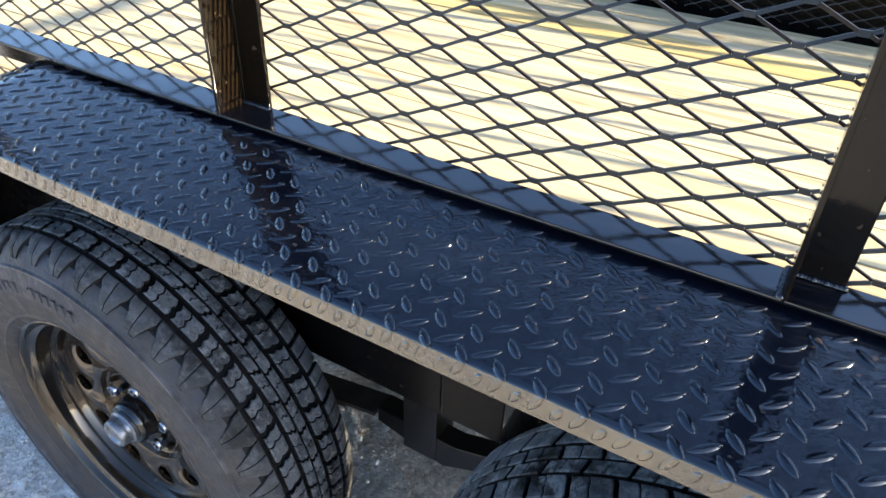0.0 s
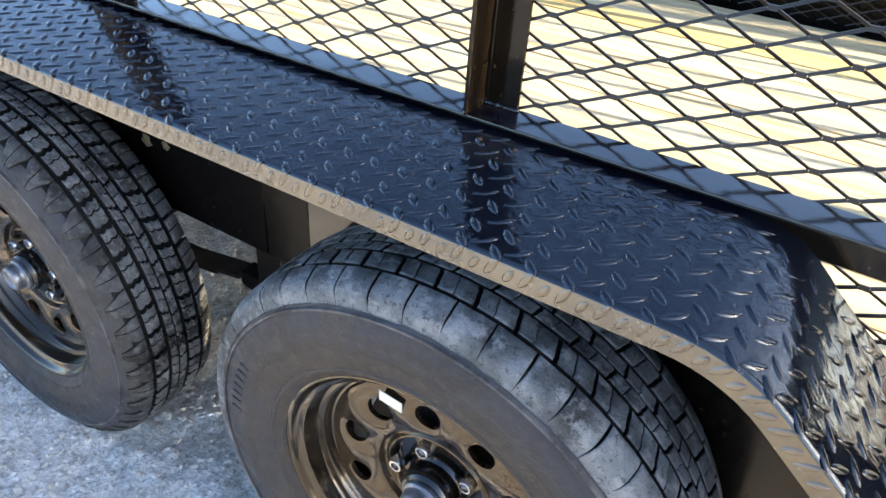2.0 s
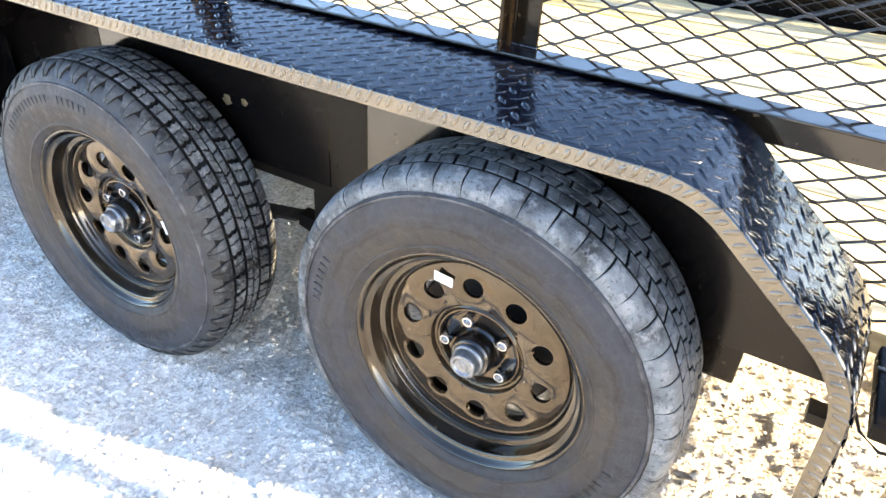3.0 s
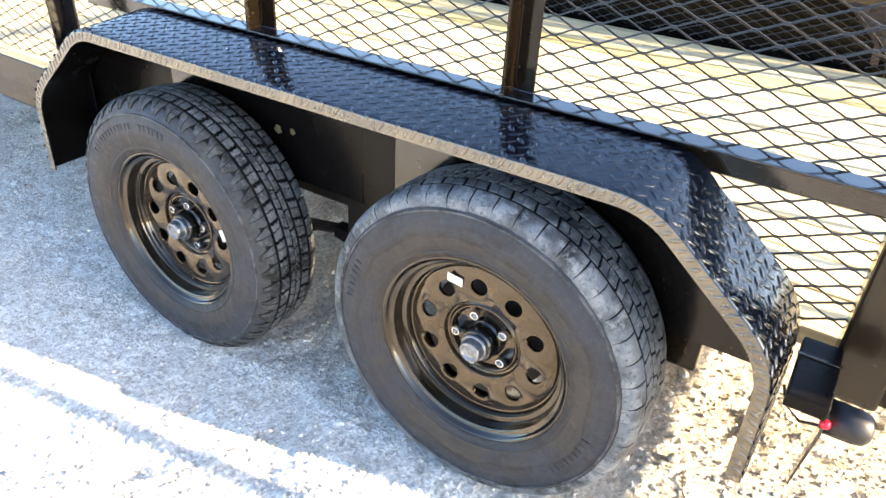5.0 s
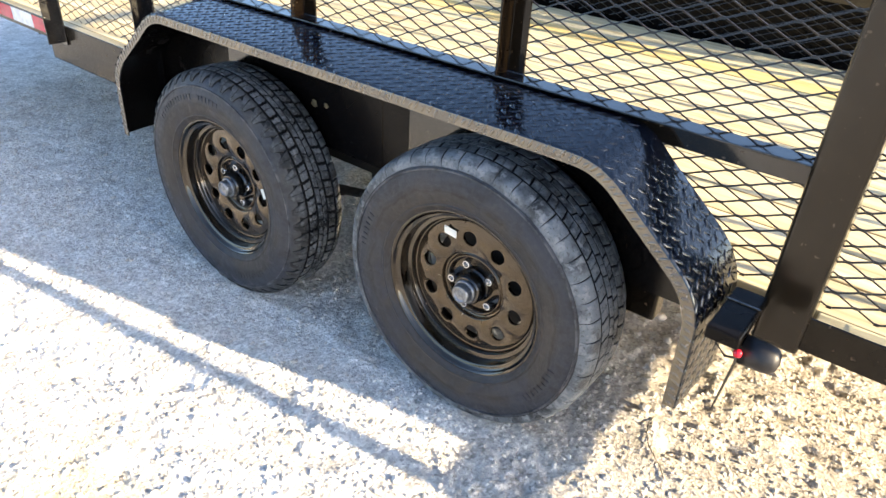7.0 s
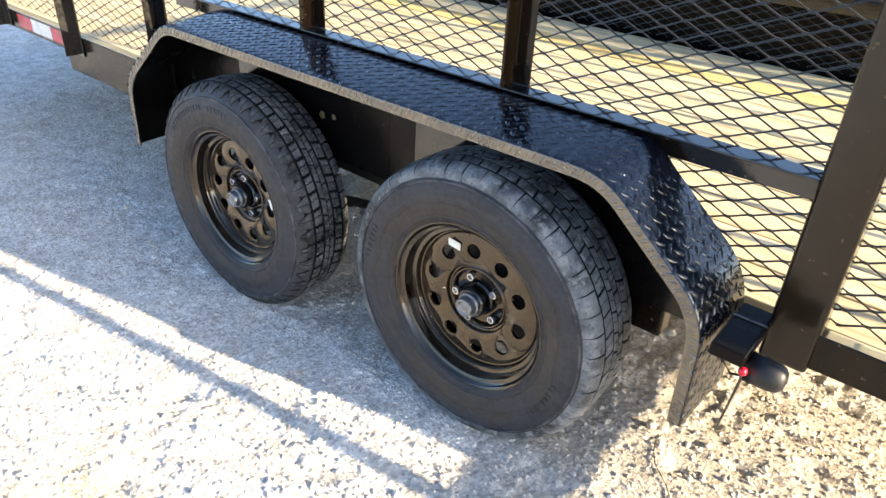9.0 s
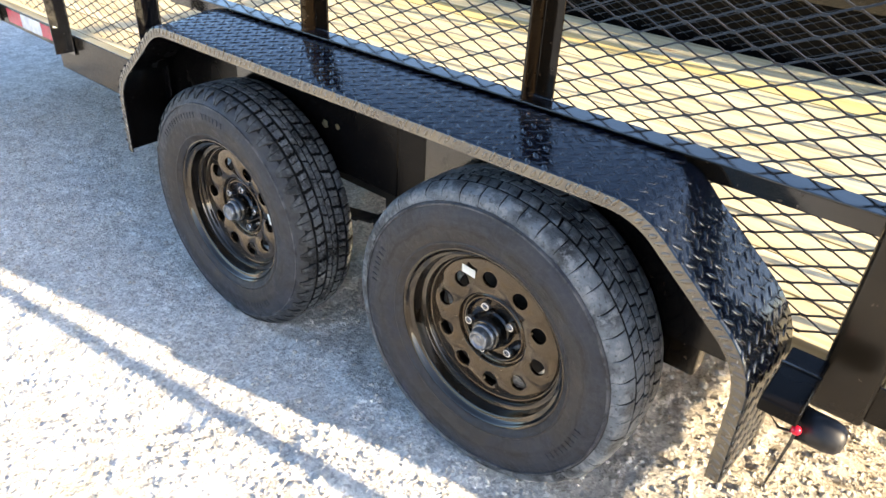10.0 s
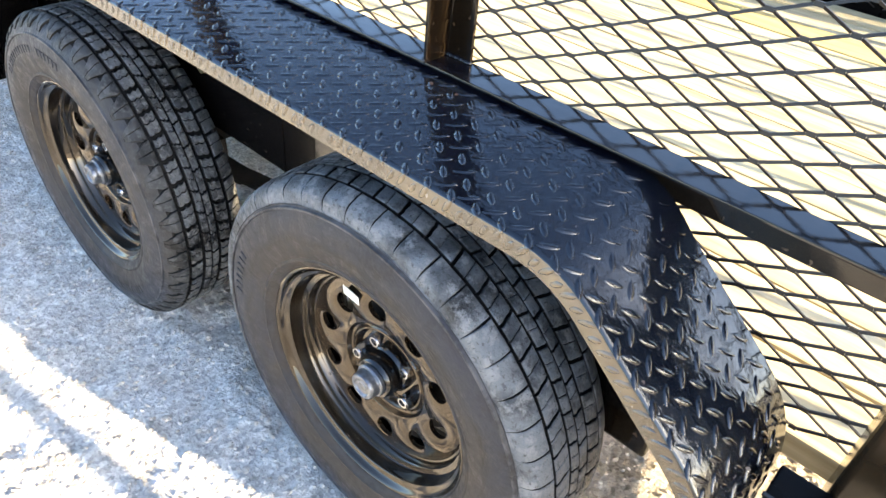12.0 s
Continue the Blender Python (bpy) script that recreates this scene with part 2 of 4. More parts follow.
SKIRT = gloss_paint("dull_black_plate", base=(0.0035, 0.003, 0.003), rough=0.22, dust=0.02, shine=0.12, specks=0.06)
REAR_PLATE = gloss_paint("black_enamel_on_rear_plate", base=(0.0035, 0.003, 0.003), rough=0.14, dust=0.05, shine=0.32, specks=0.2)
PANEL = gloss_paint("black_enamel_on_panel", base=(0.006, 0.005, 0.004), rough=0.08, dust=0.12, shine=0.75)
LEG_PAINT = gloss_paint("black_enamel_on_rail_leg", base=(0.004, 0.0035, 0.004), rough=0.09, dust=0.14, shine=0.8, wave=0.12, specks=0.6)
SPOT_TAN = plain("dried_mud", (0.15, 0.115, 0.06), 0.8, 0.0, 0.6, 120.0)
# besides dust, the brown and tint colour in a golden reflection of lit ground
DISC = gloss_paint("dusty_wheel_enamel", base=(0.013, 0.0085, 0.0055), rough=0.05, dust=0.3, shine=0.85, dirt=(0.10, 0.064, 0.035), ior=1.5, tint=(1.0, 0.84, 0.66))
HUB = gloss_paint("black_hub_enamel", base=(0.004, 0.004, 0.004), rough=0.06, dust=0.05, shine=0.8)
RAIL_PAINT = gloss_paint("black_enamel_on_rail", base=(0.003, 0.004, 0.007), rough=0.10, dust=0.04, specks=0.15, wave=0.16, shine=0.8, ior=1.52, ripple=14.0, streak=(0.8, 2.0, 2.0))
RIM = gloss_paint("black_wheel_enamel", base=(0.006, 0.0045, 0.003), rough=0.05, dust=0.12, shine=0.9, dirt=(0.07, 0.052, 0.03), ior=1.5, tint=(1.0, 0.91, 0.82))
MESH = gloss_paint("black_mesh_enamel", base=(0.018, 0.014, 0.011), rough=0.30, shine=0.45)
UNDER = gloss_paint("black_frame_enamel", base=(0.006, 0.006, 0.006), rough=0.3, dust=0.15, shine=0.4)
TYRE = rubber("dusty_rubber", base=0.007, dust=0.075, cover=0.35, brown=-0.4, radial=True, edge=0.05)
SHOULDER = rubber("shoulder_rubber", base=0.012, dust=0.16, rough=0.55, cover=0.5, brown=-0.6, grain=60.0, edge=0.07)
# less dust than the blocks, and the grooves' shade put into the colour
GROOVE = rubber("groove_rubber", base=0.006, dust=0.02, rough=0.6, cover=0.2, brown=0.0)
TREAD_DARK = rubber("clean_tread_rubber", base=0.006, dust=0.28, rough=0.5, cover=0.75, brown=-0.5, grain=70.0, edge=0.06, worn=0.05)
TREAD = rubber("gritty_tread_rubber", base=0.010, dust=0.275, rough=0.5, cover=0.85, brown=-0.9, grain=38.0, edge=0.06, worn=0.06)
WOOD = wood("pine_boards")
WOOD_RESIN = wood("resin_stained_pine", (1.0, 0.90, 0.62))
GROUND = gravel("gravel_ground")
STONE = gravel("loose_gravel", True)
CAP = plain("greasy_zinc_cap", (0.25, 0.265, 0.29), 0.30, 0.75, 0.4, 90.0)
CHROME = plain("chrome_nut", (0.62, 0.62, 0.63), 0.13, 1.0, 0.2)
BOOT = plain("black_rubber_boot", (0.010, 0.010, 0.012), 0.5)
PAPER = plain("white_paper", (0.78, 0.78, 0.72), 0.6, 0.0, 0.1)
RED = plain("red_reflector", (0.52, 0.008, 0.05), 0.25)
WHITE = plain("white_reflector", (0.75, 0.76, 0.78), 0.3)
LENS = plain("red_lens", (0.6, 0.01, 0.03), 0.12)
DARK = plain("brown_black_steel", (0.095, 0.072, 0.057), 0.6, 0.0, 0.5, 6.0)
GREASE = plain("dirty_grey_steel", (0.06, 0.055, 0.05), 0.6, 0.2, 0.5, 25.0)


# ---- mesh helpers ----
def part(name, bm, material, parent, label="", smooth=False, kind=""):
    me = bpy.data.meshes.new(name)
    if smooth:
        for f in bm.faces:
            f.smooth = True
    bm.normal_update()
    bm.to_mesh(me)
    bm.free()
    me.materials.append(material)
    ob = new(name, me)
    ob.parent = parent
    return tagged(ob, label, kind=kind)


def raw_part(name, verts, faces, material, parent, label="", smooth=False, kind=""):
    me = bpy.data.meshes.new(name)
    me.from_pydata(verts, [], faces)
    if smooth:
        me.polygons.foreach_set("use_smooth", [True] * len(me.polygons))
    me.materials.append(material)
    ob = new(name, me)
    ob.parent = parent
    return tagged(ob, label, kind=kind)


def bevel(bm, w, seg=2):
    if w > 0:
        bmesh.ops.bevel(bm, geom=bm.edges[:], offset=w, segments=seg, affect="EDGES", profile=0.6)
    return bm


def box(x0, x1, y0, y1, z0, z1, w=0.003, seg=2):
    bm = bmesh.new()
    bmesh.ops.create_cube(bm, size=1)
    for v in bm.verts:
        v.co = Vector(((x0 + x1) / 2 + v.co.x * (x1 - x0), (y0 + y1) / 2 + v.co.y * (y1 - y0), (z0 + z1) / 2 + v.co.z * (z1 - z0)))
    return bevel(bm, w, seg)


def prism(outline, axis, a, b, w=0.0015):
    """A closed outline pushed from a to b along axis (0: x, outline in y, z; 1: y, in x, z; 2: z, in x, y)."""
    bm = bmesh.new()
    rows = []
    for s in (a, b):
        row = []
        for p, q in outline:
            c = [p, q]
            c.insert(axis, s)
            row.append(bm.verts.new(c))
        rows.append(row)
    bm.faces.new(rows[0])
    bm.faces.new(rows[1][::-1])
    k = len(outline)
    for i in range(k):
        bm.faces.new((rows[0][i], rows[1][i], rows[1][(i + 1) % k], rows[0][(i + 1) % k]))
    bmesh.ops.recalc_face_normals(bm, faces=bm.faces[:])
    return bevel(bm, w, 2)


def angle_iron(u, v, a, b, t=0.005):
    """The L outline with its corner at (u, v) and legs a and b long (signed)."""
    su, sv = math.copysign(t, a), math.copysign(t, b)
    return [(u, v), (u + a, v), (u + a, v + sv), (u + su, v + sv), (u + su, v + b), (u, v + b)]


def revolve(profile, n=72, closed=False):
    """Turns points (radius, y) about the y axis."""
    bm = bmesh.new()
    rings = [[bm.verts.new((r * math.cos(2 * math.pi * i / n), y, r * math.sin(2 * math.pi * i / n))) for i in range(n)] for r, y in profile]
    pairs = list(zip(rings, rings[1:])) + ([(rings[-1], rings[0])] if closed else [])
    for p, q in pairs:
        for i in range(n):
            bm.faces.new((p[i], p[(i + 1) % n], q[(i + 1) % n], q[i]))
    bmesh.ops.recalc_face_normals(bm, faces=bm.faces[:])
    return bm


def tube(points, r, n=10):
    """A round bar along points."""
    bm = bmesh.new()
    rings = []
    for i, p in enumerate(points):
        p = Vector(p)
        d = (Vector(points[min(i + 1, len(points) - 1)]) - Vector(points[max(i - 1, 0)])).normalized()
        s = d.orthogonal().normalized()
        k = d.cross(s)
        rings.append([bm.verts.new(p + r * (math.cos(2 * math.pi * j / n) * s + math.sin(2 * math.pi * j / n) * k)) for j in range(n)])
    for p, q in zip(rings, rings[1:]):
        for j in range(n):
            bm.faces.new((p[j], p[(j + 1) % n], q[(j + 1) % n], q[j]))
    bm.faces.new(rings[0][::-1])
    bm.faces.new(rings[-1])
    bmesh.ops.recalc_face_normals(bm, faces=bm.faces[:])
    return bm


def empty(name, x=0.0, y=0.0, z=0.0):
    ob = new(name)
    ob.location = (x, y, z)
    return ob


# ---- the ground ----
GX0, GX1, GY0, GY1 = -3.0, 2.0, -1.1, 0.9


# a few hollows in the lit gravel: x, y, radius, depth
HOLLOWS = [(-0.637, -0.557, 0.034, 0.016), (-0.20, -0.375, 0.045, 0.020), (-0.035, -0.637, 0.036, 0.020), (-0.152, -0.676, 0.018, 0.010), (-0.412, -0.542, 0.020, 0.011), (-0.347, -0.499, 0.018, 0.010), (-0.309, -0.441, 0.022, 0.011), (1.068, 0.504, 0.030, 0.017), (1.154, 0.700, 0.034, 0.018), (1.010, 0.312, 0.026, 0.015), (0.899, 0.215, 0.024, 0.016), (1.150, 0.424, 0.032, 0.018), (1.085, 0.327, 0.018, 0.011)]


def relief(x, y):
    v = Vector((x, y, 0))
    return bumps(v) - sum(d * math.exp(-((x - p) ** 2 + ((y - q) * 1.6) ** 2) / (r * r)) for p, q, r, d in HOLLOWS if abs(x - p) < 0.12 and abs(y - q) < 0.12)


def bumps(v):
    rough = min(1.6, max(0.15, 0.6 + 1.7 * noise.noise(v * 5.0)))
    return 0.010 * noise.noise(v * 2.3) + 0.008 * noise.noise(v * 9.0) + rough * (0.0062 * noise.noise(v * 27.0) + 0.0050 * noise.noise(v * 58.0))


def build_ground():
    """One sheet to the horizon, fine near the trailer and coarse far off."""
    def steps(lo, hi, fine):
        inner = list(np.arange(lo, hi + 1e-6, fine))
        out = [0.1, 0.3, 0.8, 2, 5, 12, 30, 80, 200, 500, 900]
        return [lo - s for s in out[::-1]] + inner + [hi + s for s in out]
    xs, ys = steps(GX0, GX1, 0.008), steps(GY0, GY1, 0.008)
    verts, faces = [], []
    for y in ys:
        for x in xs:
            near = GX0 <= x <= GX1 and GY0 <= y <= GY1
            verts.append((x, y, ground_z(x) + (relief(x, y) if near else 0.0)))
    w = len(xs)
    for j in range(len(ys) - 1):
        for i in range(w - 1):
            faces.append((j * w + i, j * w + i + 1, (j + 1) * w + i + 1, (j + 1) * w + i))
    return tagged(raw_part("ground", verts, faces, GROUND, None, smooth=True), "pale grey compacted gravel yard with loose chips", "ground", kind="structure")


build_ground()


def build_stones(count=72000):
    rng = np.random.default_rng(5)
    ico = bmesh.new()
    bmesh.ops.create_icosphere(ico, subdivisions=1, radius=1)
    base = np.array([v.co[:] for v in ico.verts])
    tris = np.array([[v.index for v in f.verts] for f in ico.faces])
    ico.free()
    x, y = rng.uniform(-2.9, 1.95, count), rng.uniform(-1.05, 0.85, count)
    r = 0.0012 + 0.0062 * rng.random(count) ** 3.2 + 0.006 * (rng.random(count) > 0.997)
    size = r[:, None] * np.stack([rng.uniform(0.8, 1.5, count), rng.uniform(0.7, 1.1, count), rng.uniform(0.5, 0.9, count)], 1)
    a = rng.uniform(0, 6.3, count)
    k = base[None] * rng.uniform(0.7, 1.2, (count, len(base), 1)) * size[:, None]
    tip = rng.uniform(-0.4, 0.4, count)
    kz = k[..., 2] * np.cos(tip)[:, None] + k[..., 0] * np.sin(tip)[:, None]
    kx = k[..., 0] * np.cos(a)[:, None] - k[..., 1] * np.sin(a)[:, None]
    ky = k[..., 0] * np.sin(a)[:, None] + k[..., 1] * np.cos(a)[:, None]
    z = np.array([ground_z(p) + relief(p, q) for p, q in zip(x, y)]) + 0.25 * size[:, 2]
    verts = np.stack([kx + x[:, None], ky + y[:, None], kz + z[:, None]], -1).reshape(-1, 3)
    faces = (tris[None] + (np.arange(count) * len(base))[:, None, None]).reshape(-1, 3)
    return tagged(raw_part("loose_gravel", verts.tolist(), faces.tolist(), STONE, None), "loose pale grey gravel chips strewn over the yard", "gravel", kind="stuff")


build_stones()

def build_pebbles():
    """Larger stones lying behind the rear wheel."""
    rng = random.Random(12)
    spots = [(0.668, 0.706, 0.016), (0.744, 0.692, 0.015), (0.728, 0.618, 0.014), (0.648, 0.590, 0.010), (0.678, 0.382, 0.010), (0.794, 0.308, 0.013), (0.682, 0.322, 0.009), (0.730, 0.480, 0.009), (0.700, 0.250, 0.008),
             (0.860, 0.420, 0.010), (0.930, 0.330, 0.009), (0.640, 0.470, 0.008), (-0.560, -0.364, 0.008), (-0.023, -0.132, 0.008)]
    for x, y, r in spots:
        bm = bmesh.new()
        bmesh.ops.create_icosphere(bm, subdivisions=2, radius=1)
        seed = Vector((x * 7, y * 9, r * 300))
        k = Vector((rng.uniform(1.0, 1.4), rng.uniform(0.8, 1.05), rng.uniform(0.55, 0.8))) * r
        turn = Matrix.Rotation(rng.uniform(0, 3.1), 3, "Z")
        for v in bm.verts:
            d = v.co.normalized()
            g = 1 + 0.30 * noise.noise(d * 1.3 + seed) + 0.10 * noise.noise(d * 3.5 + seed)
            v.co = turn @ Vector((d.x * k.x * g, d.y * k.y * g, d.z * k.z * g))
        low = min(v.co.z for v in bm.verts)
        bm.transform(Matrix.Translation((0, 0, -low - 0.25 * r)))
        ob = part("pebble", bm, STONE, None, "", True)
        ob.location = (x, y, ground_z(x) + relief(x, y))
        tagged(ob, "rounded grey-brown pebble lying loose on the gravel", "stone", group="pebbles behind the rear wheel")


build_pebbles()


def build_wire():
    pts = [(0.828, 0.290), (0.826, 0.262), (0.838, 0.225), (0.856, 0.192), (0.880, 0.167), (0.905, 0.145), (0.925, 0.118)]
    ob = part("wire", tube([(x, y, ground_z(x) + relief(x, y) + 0.004) for x, y in pts], 0.0015, 6), GREASE, None, "", True)
    tagged(ob, "thin bent piece of rusty wire lying on the gravel", "wire")


build_wire()

# ---- the trailer ----
RAIL_Y, TOP_Z, X_NOSE, X_TAIL, FAR_Y = 0.165, 1.26, -3.4, 1.80, 2.03
DECK_Z = 0.500
trailer = tagged(empty("utility_trailer", 0.0, 0.2, 0.0), "black tandem-axle utility trailer with mesh sides and a pine deck", "trailer")


def under_trailer(ob):
    ob.matrix_parent_inverse = Matrix.Translation((0, -0.2, 0))
    return ob


def tpart(name, bm, material, label="", smooth=False, kind=""):
    return under_trailer(part(name, bm, material, trailer, label, smooth, kind))


def build_frame():
    for y, s in ((RAIL_Y, 1), (FAR_Y + 0.07, -1)):
        for x0, x1 in ((X_NOSE, -0.962), (0.988, X_TAIL)) if s > 0 else ((X_NOSE, X_TAIL),):
            tpart("bottom_rail", prism(angle_iron(y, 0.450, s * 0.065, 0.072, 0.006), 0, x0, x1), POST_PAINT)
        for x0, x1 in ((-1.78, -0.42), (0.40, 0.79)):
            tpart("subframe_channel", box(x0, x1, *sorted((y + s * 0.028, y + s * 0.078)), 0.352, 0.449, 0.006), POST_PAINT)
        tpart("top_rail", box(X_NOSE, X_TAIL, *sorted((y + s * 0.02, y + s * 0.07)), TOP_Z, TOP_Z + 0.05, 0.006), PAINT)
    for x in (-3.2, -2.6, -2.0, -1.4, -0.8, -0.2, 0.4, 1.0, 1.6):
        tpart("crossmember", prism(angle_iron(x, 0.449, 0.05, -0.06, 0.005), 1, RAIL_Y + 0.082, FAR_Y), UNDER)
    tpart("tail_bumper", box(X_TAIL, X_TAIL + 0.06, 0.0, FAR_Y + 0.23, 0.464, 0.530, 0.006), PAINT)
    # the half-height rail over the fender, duller on its hanging leg
    for y, s in ((0.184, 1), (FAR_Y + 0.05, -1)):
        rail = tpart("fender_rail", prism(angle_iron(y + s * 0.051, 0.790, -s * 0.051, -0.056, 0.0046), 0, -0.985, 0.984), RAIL_PAINT)
        rail.data.materials.append(LEG_PAINT)
        for f in rail.data.polygons:
            f.material_index = 1 if abs(f.normal.y) > 0.5 else 0


def build_posts():
    # open angle posts standing on the fender rail
    for x in (-0.318, 0.332):
        tpart("post", prism(angle_iron(x, 0.184 + 0.050, 0.045, -0.050, 0.005), 2, 0.7865, TOP_Z), POST_PAINT)
    # angle posts that run down the outside of the bottom rail
    for x in (-2.24, -1.615, -0.985):
        tpart("post", prism(angle_iron(x, 0.163, 0.052, -0.05, 0.005), 2, 0.452, TOP_Z), PAINT)
    for x, w in ((0.986, 0.086), (X_TAIL - 0.086, 0.086)):
        tpart("post", box(x, x + w, 0.157, 0.235, 0.437, TOP_Z, 0.011, 4), TAIL_POST)
    for x in (-2.24, -1.615, 0.986, X_TAIL - 0.086):
        tpart("post", prism(angle_iron(x, FAR_Y + 0.03, 0.05, 0.05, 0.005), 2, 0.45, TOP_Z), PAINT)


def build_welds():
    """Lumpy weld beads round the feet of the posts on the fender rail."""
    rng = random.Random(4)
    for x in (-0.318, 0.332):
        verts, faces = [], []
        runs = [((x - 0.001, 0.186), (x - 0.001, 0.232)), ((x + 0.006, 0.228), (x + 0.044, 0.228))]
        for (x0, y0), (x1, y1) in runs:
            n = int(math.hypot(x1 - x0, y1 - y0) / 0.0032)
            for i in range(n + 1):
                f = i / n
                c = Vector((x0 + (x1 - x0) * f, y0 + (y1 - y0) * f, 0.7912))
                r = rng.uniform(0.0034, 0.0046)
                o = len(verts)
                for j in range(5):
                    a = math.pi / 2 * j / 4
                    for m in range(8):
                        b = 2 * math.pi * m / 8
                        verts.append(c + Vector((math.cos(a) * math.cos(b), math.cos(a) * math.sin(b), 0.8 * math.sin(a))) * r)
                for j in range(4):
                    for m in range(8):
                        faces.append((o + j * 8 + m, o + j * 8 + (m + 1) % 8, o + j * 8 + 8 + (m + 1) % 8, o + j * 8 + 8 + m))
        under_trailer(raw_part("weld_bead", verts, faces, RAIL_PAINT, trailer, "lumpy glossy weld bead at a post foot", True, "stuff"))


def expanded_mesh(name, a0, a1, b0, b1, place, hx=0.0405, hz=0.0167, a_off=0.0, b_off=0.0, w=0.0031, d=0.0024, owner=None):
    """Expanded steel sheet in the plane given by place(a, b, depth): slanted strands that meet in long flat knots."""
    verts, faces = [], []
    quad = [(0, 1, 2, 3), (7, 6, 5, 4), (0, 4, 5, 1), (1, 5, 6, 2), (2, 6, 7, 3), (3, 7, 4, 0)]

    def bar(p, q, half, depth):
        dx, dz = q[0] - p[0], q[1] - p[1]
        k = math.hypot(dx, dz)
        nx, nz = -dz / k * half, dx / k * half
        o = len(verts)
        for s in (-depth / 2, depth / 2):
            for (x, z), g in ((p, 1), (q, 1), (q, -1), (p, -1)):
                verts.append(place(x + g * nx, z + g * nz, s + g * 0.0005))
        faces.extend([[o + i for i in f] for f in quad])

    i0, i1 = math.floor((a0 - a_off) / hx) - 1, math.ceil((a1 - a_off) / hx) + 1
    j0, j1 = math.floor((b0 - b_off) / hz) - 1, math.ceil((b1 - b_off) / hz) + 1
    for j in range(j0, j1):
        for i in range(i0, i1):
            if (i + j) % 2:
                continue
            p = (a_off + i * hx, b_off + j * hz)
            if a0 <= p[0] <= a1 and b0 <= p[1] <= b1:
                bar((p[0] - 0.0048, p[1]), (p[0] + 0.0048, p[1]), w * 0.80, d)
            for g in (1, -1):
                q = (p[0] + g * hx, p[1] + hz)
                s, e = (p[0] + g * 0.005, p[1] + 0.0012), (q[0] - g * 0.005, q[1] - 0.0012)
                if min(s[0], e[0]) < a0 or max(s[0], e[0]) > a1 or s[1] < b0 or e[1] > b1:
                    # clip at the panel's rim
                    ts = [0.0, 1.0]
                    for c in (0, 1):
                        lo, hi = (a0, a1) if c == 0 else (b0, b1)
                        dd = e[c] - s[c]
                        u, v = sorted(((lo - s[c]) / dd, (hi - s[c]) / dd))
                        ts = [max(ts[0], u), min(ts[1], v)]
                    if ts[1] - ts[0] < 0.05:
                        continue
                    s, e = tuple(s[c] + ts[0] * (e[c] - s[c]) for c in (0, 1)), tuple(s[c] + ts[1] * (e[c] - s[c]) for c in (0, 1))
                bar(s, e, w / 2, d)
    if owner:
        return raw_part(name, verts, faces, MESH, owner)
    return under_trailer(raw_part(name, verts, faces, MESH, trailer))


def build_mesh_sides():
    stops = [X_NOSE, -2.24, -1.615, -0.985, -0.318, 0.332, 0.986, X_TAIL]
    for x0, x1 in zip(stops, stops[1:]):
        y, a_off, b_off = (0.2445, 0.078, 0.9275) if x1 < 0.4 else (0.2365, 0.520, 0.951)
        expanded_mesh("mesh_panel", x0, x1, 0.515, TOP_Z + 0.02, lambda a, b, s: (a, y + s, b), a_off=a_off, b_off=b_off)
        expanded_mesh("mesh_panel", x0, x1, 0.515, TOP_Z + 0.02, lambda a, b, s: (a, FAR_Y + 0.024 + s, b), a_off=0.36, b_off=0.978)


def build_tail_gate():
    """The ramp gate, folded up at the tail."""
    x, top, y0, y1 = X_TAIL + 0.07, DECK_Z + 1.5, 0.27, FAR_Y - 0.04
    for y in (y0, y1):
        tpart("gate_tube", box(x, x + 0.035, y, y + 0.035, 0.50, top, 0.006), PAINT)
    for z in (0.50, top - 0.036):
        tpart("gate_tube", box(x, x + 0.035, y0 + 0.036, y1 - 0.001, z, z + 0.035, 0.006), PAINT)
    # the leaning side arms of the gate
    for s, y in ((1, 0.0), (-1, FAR_Y + 0.2)):
        tpart("gate_arm", prism([(y + s * 0.008, 0.48), (y + s * 0.052, 0.48), (y + s * 0.167, 1.60), (y + s * 0.123, 1.60)], 0, x, x + 0.035, 0.003), PAINT)
    n = 9
    for i in range(1, n):
        y = y0 + (y1 - y0) * i / n
        tpart("gate_bar", box(x + 0.004, x + 0.026, y, y + 0.020, 0.536, top - 0.037, 0.004), PAINT)


def build_deck():
    y, rng = RAIL_Y + 0.075, random.Random(3)
    width = (FAR_Y - 0.005 - y) / 13
    for i in range(13):
        dz = rng.uniform(-0.0015, 0.0015)
        tpart("plank", box(X_NOSE + 0.02, X_TAIL - 0.004, y + i * width + 0.0025, y + (i + 1) * width - 0.0025, DECK_Z - 0.038 + dz, DECK_Z + dz, 0.004), WOOD_RESIN if i == 10 else WOOD)
    # edge strips beside the side rails, before and behind the fenders
    for x0, x1 in ((X_NOSE + 0.02, -0.990), (1.076, X_TAIL - 0.004)):
        tpart("plank", box(x0, x1, RAIL_Y + 0.008, y - 0.002, DECK_Z - 0.038, DECK_Z, 0.004), WOOD)


# fender: the bent plate's top line, bend by bend
BEND = 0.17
FENDER = [(-0.966, 0.322), (-0.958, 0.548), (-0.700, 0.762), (0.688, 0.762), (0.920, 0.566), (0.926, 0.322)]


